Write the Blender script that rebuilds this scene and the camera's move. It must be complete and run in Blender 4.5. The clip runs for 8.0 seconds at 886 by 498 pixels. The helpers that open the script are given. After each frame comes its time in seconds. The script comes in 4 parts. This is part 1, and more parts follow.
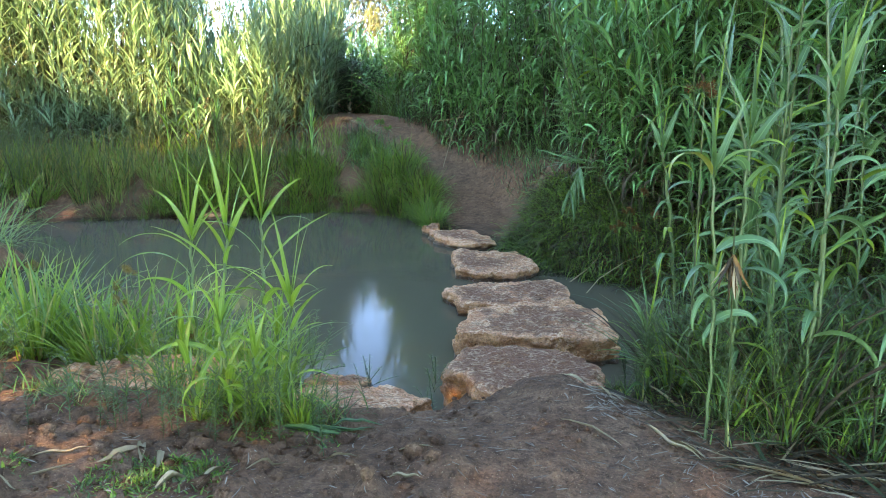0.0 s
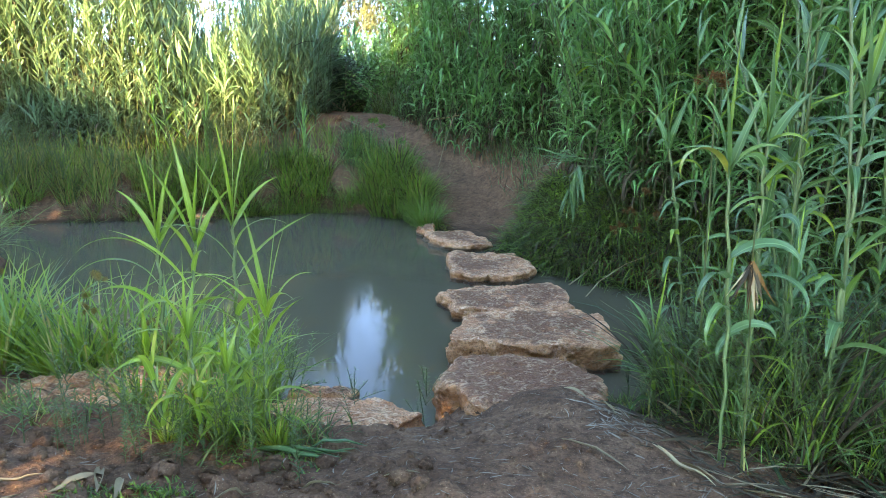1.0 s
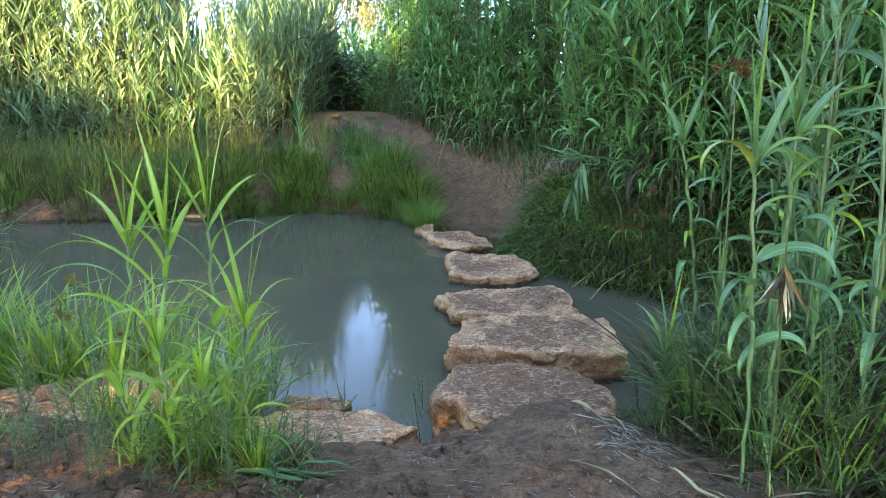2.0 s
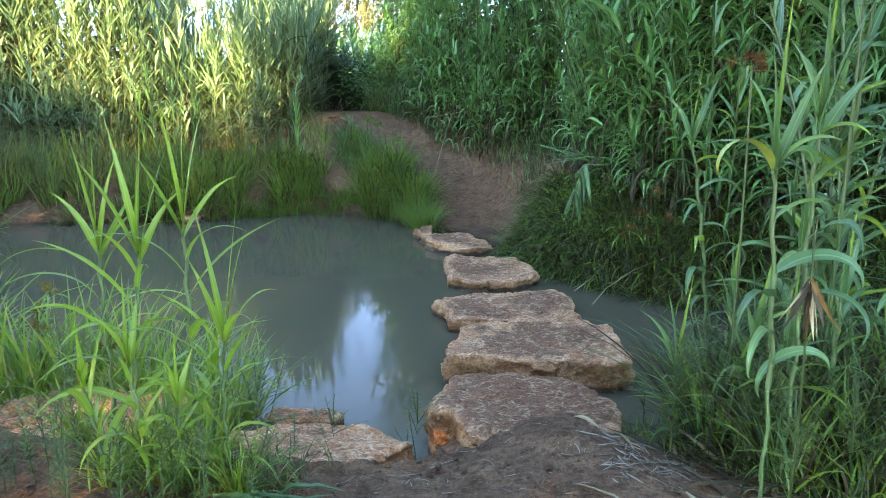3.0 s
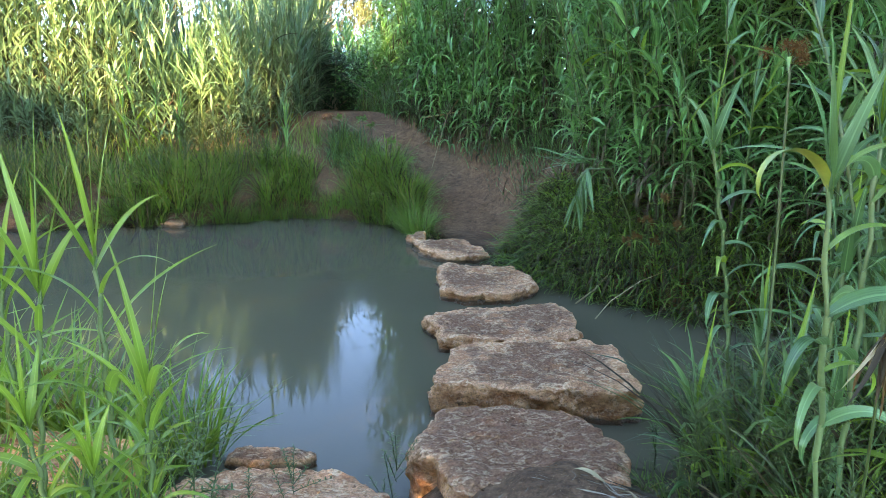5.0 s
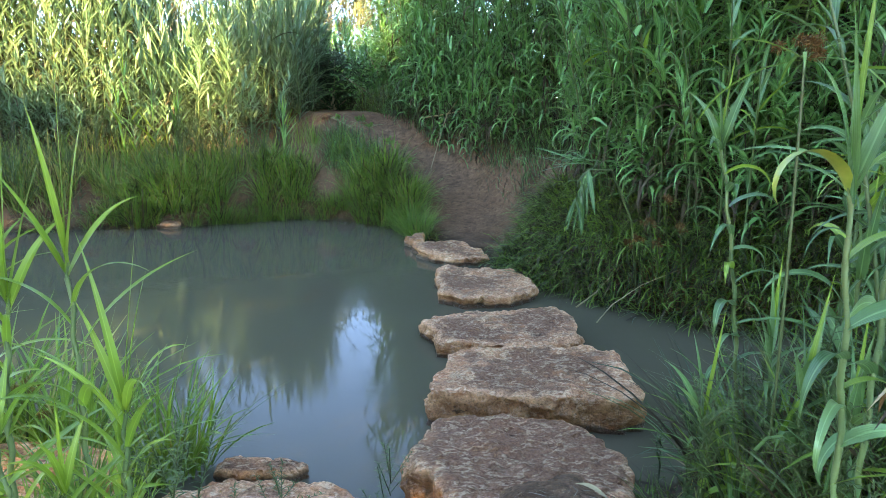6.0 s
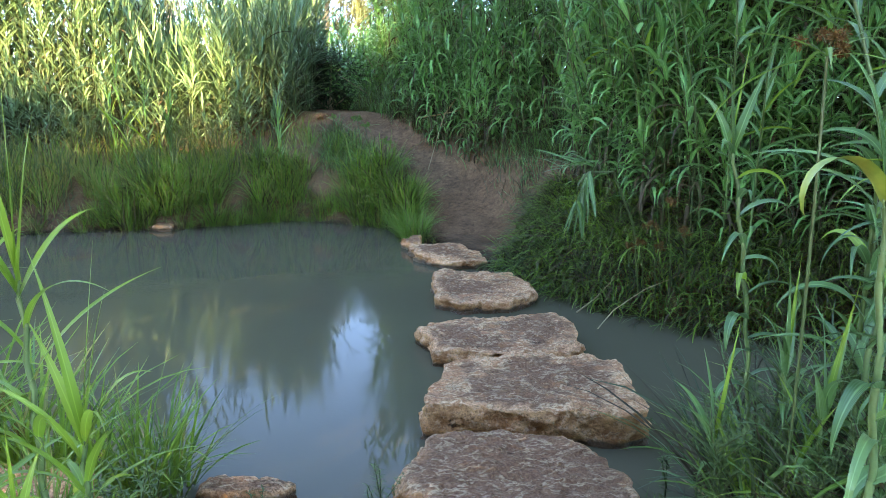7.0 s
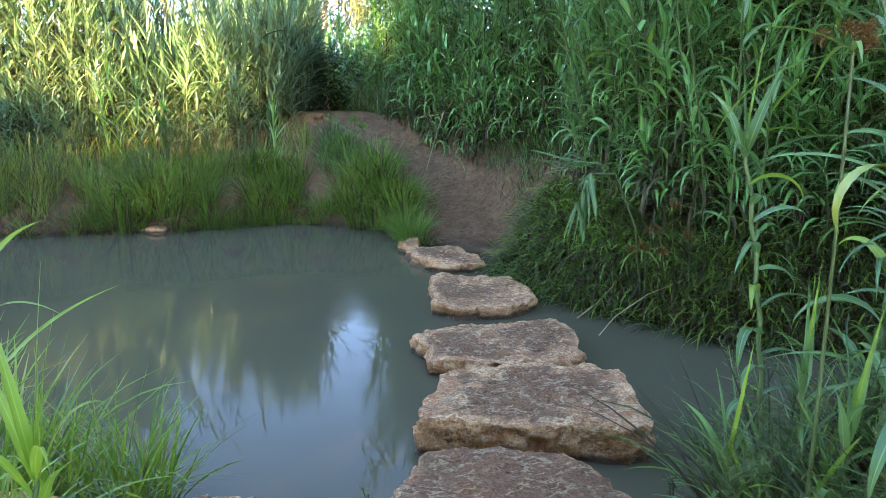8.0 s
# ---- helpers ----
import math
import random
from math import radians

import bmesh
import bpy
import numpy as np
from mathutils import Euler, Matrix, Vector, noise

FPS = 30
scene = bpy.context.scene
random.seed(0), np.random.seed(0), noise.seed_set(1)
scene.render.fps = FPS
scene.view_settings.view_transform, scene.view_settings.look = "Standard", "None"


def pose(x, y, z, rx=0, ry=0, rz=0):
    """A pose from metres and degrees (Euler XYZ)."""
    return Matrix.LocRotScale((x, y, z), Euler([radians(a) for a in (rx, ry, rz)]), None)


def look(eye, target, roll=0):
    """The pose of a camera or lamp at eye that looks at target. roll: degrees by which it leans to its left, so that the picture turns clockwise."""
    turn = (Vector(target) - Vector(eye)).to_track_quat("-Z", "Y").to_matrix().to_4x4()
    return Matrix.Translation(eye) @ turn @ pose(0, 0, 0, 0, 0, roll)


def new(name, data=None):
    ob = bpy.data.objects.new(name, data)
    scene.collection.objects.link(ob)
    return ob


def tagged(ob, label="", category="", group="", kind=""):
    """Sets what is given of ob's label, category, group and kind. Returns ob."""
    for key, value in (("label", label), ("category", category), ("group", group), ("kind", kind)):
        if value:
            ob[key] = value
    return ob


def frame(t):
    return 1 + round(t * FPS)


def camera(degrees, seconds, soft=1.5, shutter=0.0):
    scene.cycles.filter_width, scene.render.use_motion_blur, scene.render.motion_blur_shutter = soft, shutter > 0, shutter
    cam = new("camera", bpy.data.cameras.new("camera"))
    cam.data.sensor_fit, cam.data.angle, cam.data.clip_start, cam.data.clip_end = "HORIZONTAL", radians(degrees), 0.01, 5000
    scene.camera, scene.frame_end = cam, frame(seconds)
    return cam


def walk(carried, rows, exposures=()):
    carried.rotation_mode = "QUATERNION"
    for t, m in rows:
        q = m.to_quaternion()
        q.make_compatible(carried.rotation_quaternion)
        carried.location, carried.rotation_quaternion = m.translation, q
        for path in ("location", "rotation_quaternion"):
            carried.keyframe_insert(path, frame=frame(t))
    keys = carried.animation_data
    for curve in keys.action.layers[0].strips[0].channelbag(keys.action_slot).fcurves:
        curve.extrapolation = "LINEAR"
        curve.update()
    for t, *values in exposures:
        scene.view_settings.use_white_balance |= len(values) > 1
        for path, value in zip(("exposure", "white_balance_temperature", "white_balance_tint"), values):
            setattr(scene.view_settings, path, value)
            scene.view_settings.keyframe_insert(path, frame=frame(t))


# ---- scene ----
cam = camera(68.0, 8.0, soft=0.5)
PATH = [
    (0, (0.124, 0.35, 1.819), (0.089, 2.3, 1.376), 1.1),
    (0.5, (0.149, 0.497, 1.761), (0.114, 2.447, 1.319), 1.1),
    (1, (0.154, 0.59, 1.787), (0.126, 2.54, 1.344), 1.0),
    (1.5, (0.16, 0.708, 1.77), (0.132, 2.659, 1.326), 1.0),
    (3, (0.187, 0.99, 1.738), (0.156, 2.94, 1.295), 0.9),
    (3.5, (0.205, 1.09, 1.742), (0.173, 3.04, 1.298), 0.9),
    (4, (0.227, 1.237, 1.746), (0.194, 3.186, 1.301), 0.8),
    (4.5, (0.247, 1.338, 1.744), (0.213, 3.287, 1.298), 0.7),
    (6, (0.274, 1.518, 1.732), (0.239, 3.468, 1.288), 0.8),
    (6.5, (0.281, 1.571, 1.729), (0.248, 3.521, 1.285), 0.8),
    (7, (0.294, 1.676, 1.736), (0.261, 3.625, 1.29), 0.7),
    (7.5, (0.31, 1.787, 1.736), (0.276, 3.737, 1.29), 0.6),
    (8, (0.317, 1.83, 1.736), (0.284, 3.779, 1.29), 0.6),
]
walk(cam, [(t, look(eye, target, roll)) for t, eye, target, roll in PATH],
     exposures=[(0.0, 4.78, 11000, 10)])

# ---- world, sun ----
SUN = Vector((-0.56, -0.70, 0.43)).normalized()
world = bpy.data.worlds.new("sky")
scene.world = world
world.use_nodes = True
wn = world.node_tree
sky = wn.nodes.new("ShaderNodeTexSky")
sky.sky_type, sky.sun_disc = "NISHITA", False
sky.sun_elevation, sky.sun_rotation = math.asin(SUN.z), math.atan2(SUN.x, SUN.y)
sky.air_density, sky.dust_density, sky.ozone_density = 0.45, 0.0, 6.5
wn.links.new(sky.outputs["Color"], wn.nodes["Background"].inputs["Color"])
wn.nodes["Background"].inputs["Strength"].default_value = 0.15
sun = new("sun", bpy.data.lights.new("sun", "SUN"))
sun.data.energy, sun.data.angle, sun.data.color = 2.8, radians(0.6), (1.0, 0.89, 0.73)
sun.matrix_world = look(SUN * 30, (0, 0, 0))


# ---- materials ----
class Nodes:
    """A material's node tree with short calls."""

    def __init__(self, name):
        self.mat = bpy.data.materials.new(name)
        self.mat.use_nodes = True
        self.tree = self.mat.node_tree
        self.tree.nodes.clear()
        self.out = self.tree.nodes.new("ShaderNodeOutputMaterial")

    def add(self, kind, **values):
        node = self.tree.nodes.new("ShaderNode" + kind)
        for key, value in values.items():
            node.inputs[key.replace("_", " ")].default_value = value
        return node

    def link(self, a, b):
        self.tree.links.new(a, b)

    def noise(self, scale, detail=4.0, rough=0.55, where=None, stretch=None):
        node = self.add("TexNoise", Scale=scale, Detail=detail, Roughness=rough)
        place = where or self.add("NewGeometry").outputs["Position"]
        if stretch:
            m = self.add("Mapping")
            m.inputs["Scale"].default_value = stretch
            self.link(place, m.inputs["Vector"])
            place = m.outputs["Vector"]
        self.link(place, node.inputs["Vector"])
        return node.outputs["Fac"]

    def ramp(self, value, *stops):
        node = self.add("ValToRGB")
        while len(node.color_ramp.elements) < len(stops):
            node.color_ramp.elements.new(0.5)
        for element, (at, colour) in zip(node.color_ramp.elements, stops):
            element.position = at
            element.color = (*colour, 1) if isinstance(colour, tuple) else (colour, colour, colour, 1)
        self.link(value, node.inputs["Fac"])
        return node.outputs["Color"]

    def mix(self, fac, a, b, blend="MIX"):
        node = self.tree.nodes.new("ShaderNodeMix")
        node.data_type, node.blend_type = "RGBA", blend
        for slot, value in ((0, fac), (6, a), (7, b)):
            if isinstance(value, tuple):
                node.inputs[slot].default_value = (*value, 1)
            elif isinstance(value, float):
                node.inputs[slot].default_value = value
            else:
                self.link(value, node.inputs[slot])
        return node.outputs[2]

    def math(self, op, a, b=0.0):
        node = self.tree.nodes.new("ShaderNodeMath")
        node.operation = op
        for slot, value in ((0, a), (1, b)):
            if isinstance(value, (int, float)):
                node.inputs[slot].default_value = value
            else:
                self.link(value, node.inputs[slot])
        return node.outputs[0]

    def bump(self, height, strength, distance, normal=None):
        node = self.add("Bump", Strength=strength, Distance=distance)
        self.link(height, node.inputs["Height"])
        if normal:
            self.link(normal, node.inputs["Normal"])
        return node.outputs["Normal"]

    def surface(self, colour, rough=0.8, normal=None, specular=0.5):
        node = self.add("BsdfPrincipled")
        for key, value in (("Base Color", colour), ("Roughness", rough), ("Specular IOR Level", specular), ("Normal", normal)):
            if value is None:
                continue
            if isinstance(value, tuple):
                node.inputs[key].default_value = (*value, 1)
            elif isinstance(value, (int, float)):
                node.inputs[key].default_value = value
            else:
                self.link(value, node.inputs[key])
        self.link(node.outputs["BSDF"], self.out.inputs["Surface"])
        return node

    def chance(self):
        """A number of its own for each leaf, whether it is joined or an object."""
        a = self.add("NewGeometry").outputs["Random Per Island"]
        b = self.add("ObjectInfo").outputs["Random"]
        return self.math("FRACT", self.math("ADD", a, b))


def leaf_material(name, low, mid, high, glow=0.26, rough=0.34, veins=0.25, blotch=1.2):
    n = Nodes(name)
    col = n.ramp(n.chance(), (0.0, low), (0.55, mid), (1.0, high))
    patch = n.noise(blotch, 3)
    col = n.mix(n.ramp(patch, (0.3, 0.0), (0.75, 1.0)), col, n.mix(0.6, col, high))
    uv = n.add("TexCoord").outputs["UV"]
    split = n.add("SeparateXYZ")
    n.link(uv, split.inputs[0])
    rib = n.math("ABSOLUTE", n.math("SUBTRACT", split.outputs[0], 0.5))
    stripe = n.math("SINE", n.math("MULTIPLY", split.outputs[0], 50.0))
    midrib = n.ramp(rib, (0.02, 1.0), (0.075, 0.0))
    col = n.mix(n.math("MULTIPLY", midrib, veins * 1.6), col, tuple(min(1, c * 2.2 + 0.06) for c in high))
    tip = n.ramp(split.outputs[1], (0.86, 0.0), (1.0, 0.6))
    col = n.mix(n.math("MULTIPLY", tip, n.ramp(n.chance(), (0.5, 0.0), (0.8, 1.0))), col, (0.33, 0.25, 0.10))
    bump = n.bump(stripe, veins, 0.002)
    node = n.surface(col, rough, bump, 0.45)
    glassy = n.add("BsdfTranslucent")
    n.link(n.mix(0.35, col, tuple(c * 1.5 for c in high)), glassy.inputs["Color"])
    both = n.add("MixShader")
    both.inputs[0].default_value = glow
    n.link(node.outputs[0], both.inputs[1])
    n.link(glassy.outputs[0], both.inputs[2])
    n.link(both.outputs[0], n.out.inputs["Surface"])
    return n.mat


def yellow_material():
    # Stands for sun shining through one leaf: its yellow is painted in.
    n = Nodes("cane leaf painted sunlit yellow")
    col = n.mix(n.ramp(n.noise(14, 4), (0.4, 0.0), (0.6, 1.0)), (0.16, 0.21, 0.03), (0.27, 0.28, 0.045))
    n.surface(col, 0.4, None, 0.4)
    return n.mat


def dry_material(name, low, high):
    n = Nodes(name)
    col = n.ramp(n.chance(), (0.0, low), (1.0, high))
    grain = n.noise(60, 4, 0.6)
    col = n.mix(n.math("MULTIPLY", grain, 0.5), col, tuple(c * 0.45 for c in low))
    n.surface(col, 0.75, n.bump(grain, 0.4, 0.003), 0.25)
    return n.mat


def stone_material(name="limestone", mud=0.0):
    """Flaky limestone: trodden earth in its hollows, pale broken flake edges, a worn rim, ochre sides, a wet foot."""
    n = Nodes(name)
    big, mid, fine = n.noise(2.3, 5, 0.6), n.noise(11, 6, 0.65), n.noise(80, 5, 0.65)
    bed = n.noise(6.5, 7, 0.6, stretch=(0.65, 1.7, 1.0))
    layer = n.math("MULTIPLY", bed, 8.0)
    within = n.math("FRACT", layer)
    stairs = n.math("ADD", n.math("FLOOR", layer), n.ramp(within, (0.55, 0.0), (1.0, 1.0)))
    lip = n.ramp(within, (0.0, 0.9), (0.18, 0.0), (0.70, 0.0), (0.92, 1.0))
    lip = n.math("MULTIPLY", lip, n.ramp(n.noise(13, 4, 0.7), (0.42, 0.0), (0.54, 1.0)))
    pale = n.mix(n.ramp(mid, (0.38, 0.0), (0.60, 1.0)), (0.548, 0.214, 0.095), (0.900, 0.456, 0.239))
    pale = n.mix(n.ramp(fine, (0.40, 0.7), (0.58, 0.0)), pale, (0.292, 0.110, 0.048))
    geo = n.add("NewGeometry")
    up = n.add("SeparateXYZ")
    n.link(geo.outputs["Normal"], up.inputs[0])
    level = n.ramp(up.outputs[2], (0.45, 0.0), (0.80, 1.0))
    rim = n.add("SeparateXYZ")
    n.link(n.add("TexCoord").outputs["UV"], rim.inputs[0])
    mix = n.math("ADD", n.math("MULTIPLY", big, 0.7), n.math("MULTIPLY", mid, 0.5))
    mix = n.math("SUBTRACT", mix, n.math("MULTIPLY", n.math("SUBTRACT", n.math("POWER", rim.outputs[0], 5.0), 0.25), 0.20))
    trodden = n.ramp(mix, (0.53 - mud, 0.0), (0.63 - mud, 1.0))
    earth = n.mix(n.ramp(fine, (0.32, 0.0), (0.68, 1.0)), (0.123, 0.047, 0.023), (0.315, 0.140, 0.074))
    flat = n.mix(n.math("MULTIPLY", trodden, 0.9), pale, earth)
    flat = n.mix(n.math("MULTIPLY", lip, n.math("SUBTRACT", 0.85, n.math("MULTIPLY", trodden, 0.38))), flat, (0.900, 0.577, 0.338))
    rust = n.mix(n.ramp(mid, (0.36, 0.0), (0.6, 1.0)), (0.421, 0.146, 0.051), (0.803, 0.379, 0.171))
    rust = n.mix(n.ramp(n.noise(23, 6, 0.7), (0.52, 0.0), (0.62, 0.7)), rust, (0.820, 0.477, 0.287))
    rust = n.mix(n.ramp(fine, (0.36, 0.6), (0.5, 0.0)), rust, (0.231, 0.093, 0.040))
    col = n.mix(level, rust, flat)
    cracks = n.ramp(n.noise(9, 7, 0.75, stretch=(0.6, 1.6, 1.6)), (0.335, 1.0), (0.385, 0.0))
    col = n.mix(n.math("MULTIPLY", cracks, 0.8), col, (0.058, 0.028, 0.014))
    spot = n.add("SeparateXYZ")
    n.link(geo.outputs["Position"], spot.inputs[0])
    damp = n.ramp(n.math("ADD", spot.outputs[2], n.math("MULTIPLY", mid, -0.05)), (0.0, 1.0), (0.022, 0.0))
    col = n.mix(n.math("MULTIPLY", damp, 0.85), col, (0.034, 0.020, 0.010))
    height = n.math("ADD", n.math("MULTIPLY", stairs, 0.16), n.math("ADD", n.math("MULTIPLY", mid, 0.45), n.math("MULTIPLY", fine, 0.22)))
    normal = n.bump(height, 1.0, 0.06)
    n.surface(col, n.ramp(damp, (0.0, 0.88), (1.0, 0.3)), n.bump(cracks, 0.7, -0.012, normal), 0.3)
    return n.mat


def soil_material():
    n = Nodes("soil")
    big, mid, fine = n.noise(0.6, 4, 0.6), n.noise(6, 7, 0.68), n.noise(60, 5, 0.68)
    clod = n.noise(19, 5, 0.7)
    col = n.mix(n.ramp(mid, (0.32, 0.0), (0.66, 1.0)), (0.116, 0.056, 0.029), (0.299, 0.155, 0.082))
    col = n.mix(n.ramp(big, (0.42, 0.0), (0.65, 0.6)), col, n.mix(fine, (0.139, 0.055, 0.024), (0.291, 0.128, 0.059)))
    col = n.mix(n.ramp(clod, (0.36, 0.75), (0.5, 0.0)), col, (0.070, 0.034, 0.018))
    col = n.mix(n.ramp(clod, (0.56, 0.0), (0.7, 0.55)), col, (0.364, 0.196, 0.106))
    col = n.mix(n.ramp(fine, (0.36, 0.6), (0.55, 0.0)), col, (0.079, 0.040, 0.021))
    specks = n.ramp(n.noise(130, 2, 0.5), (0.66, 0.0), (0.70, 0.6))
    col = n.mix(specks, col, (0.494, 0.309, 0.166))
    spot = n.add("SeparateXYZ")
    n.link(n.add("NewGeometry").outputs["Position"], spot.inputs[0])
    damp = n.ramp(n.math("ADD", spot.outputs[2], n.math("MULTIPLY", mid, -0.05)), (-0.03, 1.0), (0.03, 0.0))
    col = n.mix(n.math("MULTIPLY", damp, 0.7), col, (0.030, 0.017, 0.008))
    height = n.math("ADD", n.math("MULTIPLY", mid, 0.7), n.math("ADD", n.math("MULTIPLY", clod, 0.50), n.math("MULTIPLY", fine, 0.28)))
    n.surface(col, 0.9, n.bump(height, 1.0, 0.06), 0.2)
    return n.mat


def water_material():
    n = Nodes("murky water")
    silt = n.noise(0.6, 3)
    col = n.mix(silt, (0.080, 0.069, 0.042), (0.096, 0.081, 0.049))
    ripple = n.noise(5.5, 3, 0.5, stretch=(1.0, 1.7, 1.0))
    small = n.noise(26, 2, 0.5, stretch=(1.0, 2.0, 1.0))
    patch = n.ramp(n.noise(0.9, 2), (0.42, 0.05), (0.62, 1.0))
    height = n.math("ADD", n.math("MULTIPLY", ripple, 0.2), n.math("MULTIPLY", n.math("MULTIPLY", small, patch), 0.9))
    node = n.surface(col, 0.015, n.bump(height, 0.042, 0.02), 0.5)
    node.inputs["IOR"].default_value = 1.22
    return n.mat


def bark_material():
    n = Nodes("bark")
    grain = n.noise(6, 5, 0.65, stretch=(1.0, 1.0, 0.2))
    n.surface(n.mix(grain, (0.16, 0.11, 0.075), (0.46, 0.37, 0.27)), 0.85, n.bump(grain, 0.8, 0.03), 0.3)
    return n.mat


REED = leaf_material("reed leaf", (0.030, 0.083, 0.031), (0.080, 0.174, 0.069), (0.185, 0.282, 0.139))
REED_LIGHT = leaf_material("light reed leaf", (0.047, 0.137, 0.032), (0.116, 0.279, 0.065), (0.244, 0.442, 0.122), 0.36)
REED_BLUE = leaf_material("blue-green reed leaf", (0.033, 0.119, 0.030), (0.071, 0.222, 0.055), (0.149, 0.340, 0.096))
CANE = leaf_material("broad cane leaf", (0.027, 0.089, 0.026), (0.052, 0.141, 0.042), (0.125, 0.230, 0.073), 0.24, 0.28, 0.22, 3.0)
CULM = leaf_material("pale cane culm", (0.058, 0.098, 0.032), (0.084, 0.128, 0.042), (0.115, 0.159, 0.054), 0.08, 0.38, 0.1, 4.0)
# Lighter and yellower than CANE: dappled sun on young leaves put into the colour.
YOUNG_SUNNY = leaf_material("young cane leaf tinted as sunlit", (0.096, 0.195, 0.024), (0.139, 0.249, 0.029), (0.218, 0.312, 0.036), 0.36, 0.34, 0.15, 3.0)
YELLOW = yellow_material()
GRASS = leaf_material("sedge blade", (0.040, 0.107, 0.012), (0.082, 0.183, 0.022), (0.159, 0.259, 0.038), 0.32, 0.38)
WEED = leaf_material("weed leaf", (0.028, 0.062, 0.011), (0.046, 0.089, 0.018), (0.091, 0.132, 0.027), 0.25, 0.5)
PALE = leaf_material("yellowing grass", (0.172, 0.184, 0.038), (0.257, 0.242, 0.061), (0.354, 0.295, 0.091), 0.3, 0.6)
# Shrub leaf; among grass blades it puts shaded gaps into the colour.
DARK_LEAF = leaf_material("dark leaf for shrubs and shaded grass", (0.018, 0.036, 0.010), (0.028, 0.052, 0.016), (0.048, 0.076, 0.021), 0.2, 0.5)
GUM = leaf_material("tree leaf", (0.050, 0.064, 0.020), (0.075, 0.086, 0.026), (0.108, 0.113, 0.034), 0.3, 0.5)
STALK = leaf_material("green culm", (0.040, 0.068, 0.017), (0.054, 0.083, 0.021), (0.073, 0.095, 0.028), 0.1, 0.4)
DRY = dry_material("dry straw", (0.281, 0.197, 0.098), (0.520, 0.385, 0.206))
STRAW = dry_material("trodden straw", (0.16, 0.115, 0.075), (0.40, 0.31, 0.21))
DEAD = dry_material("dead reed leaf", (0.035, 0.023, 0.011), (0.103, 0.070, 0.033))
SEED = dry_material("brown seed head", (0.109, 0.047, 0.012), (0.249, 0.122, 0.034))
PINK = dry_material("pink plastic", (0.45, 0.06, 0.12), (0.60, 0.10, 0.18))
SEED_GOLD = dry_material("golden seed head", (0.160, 0.099, 0.015), (0.262, 0.178, 0.035))
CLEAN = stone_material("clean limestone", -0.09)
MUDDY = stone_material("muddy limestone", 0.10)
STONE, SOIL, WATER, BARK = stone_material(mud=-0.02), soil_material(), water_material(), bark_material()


# ---- mesh tools ----
class Soup:
    """Gathers quads and makes one mesh of them."""

    def __init__(self):
        self.v, self.f, self.m, self.uv, self.n = [], [], [], [], 0

    def add(self, v, f, uv=None, mat=0):
        v, f = np.asarray(v, float).reshape(-1, 3), np.asarray(f, int).reshape(-1, 4)
        self.v.append(v)
        self.f.append(f + self.n)
        self.uv.append(np.zeros((len(v), 2)) if uv is None else np.asarray(uv, float).reshape(-1, 2))
        self.m.append(np.full(len(f), mat, int))
        self.n += len(v)
        return self

    def mesh(self, name, mats):
        v, f, uv, m = (np.concatenate(a) for a in (self.v, self.f, self.uv, self.m))
        me = bpy.data.meshes.new(name)
        me.vertices.add(len(v))
        me.vertices.foreach_set("co", v.ravel())
        me.loops.add(f.size)
        me.loops.foreach_set("vertex_index", f.ravel().astype(np.int32))
        me.polygons.add(len(f))
        me.polygons.foreach_set("loop_start", np.arange(0, f.size, 4, dtype=np.int32))
        for mat in mats:
            me.materials.append(mat)
        me.polygons.foreach_set("material_index", m.astype(np.int32))
        me.polygons.foreach_set("use_smooth", np.ones(len(f), bool))
        layer = me.uv_layers.new(name="UVMap")
        layer.data.foreach_set("uv", uv[f.ravel()].ravel())
        me.update(calc_edges=True)
        return me


def part(name, soup, mats, parent=None, label=""):
    ob = new(name, soup.mesh(name, mats if isinstance(mats, (list, tuple)) else [mats]))
    if parent:
        ob.parent = parent
    return tagged(ob, label)


def spread(value, count):
    return np.broadcast_to(np.asarray(value, float), (count,)).copy()


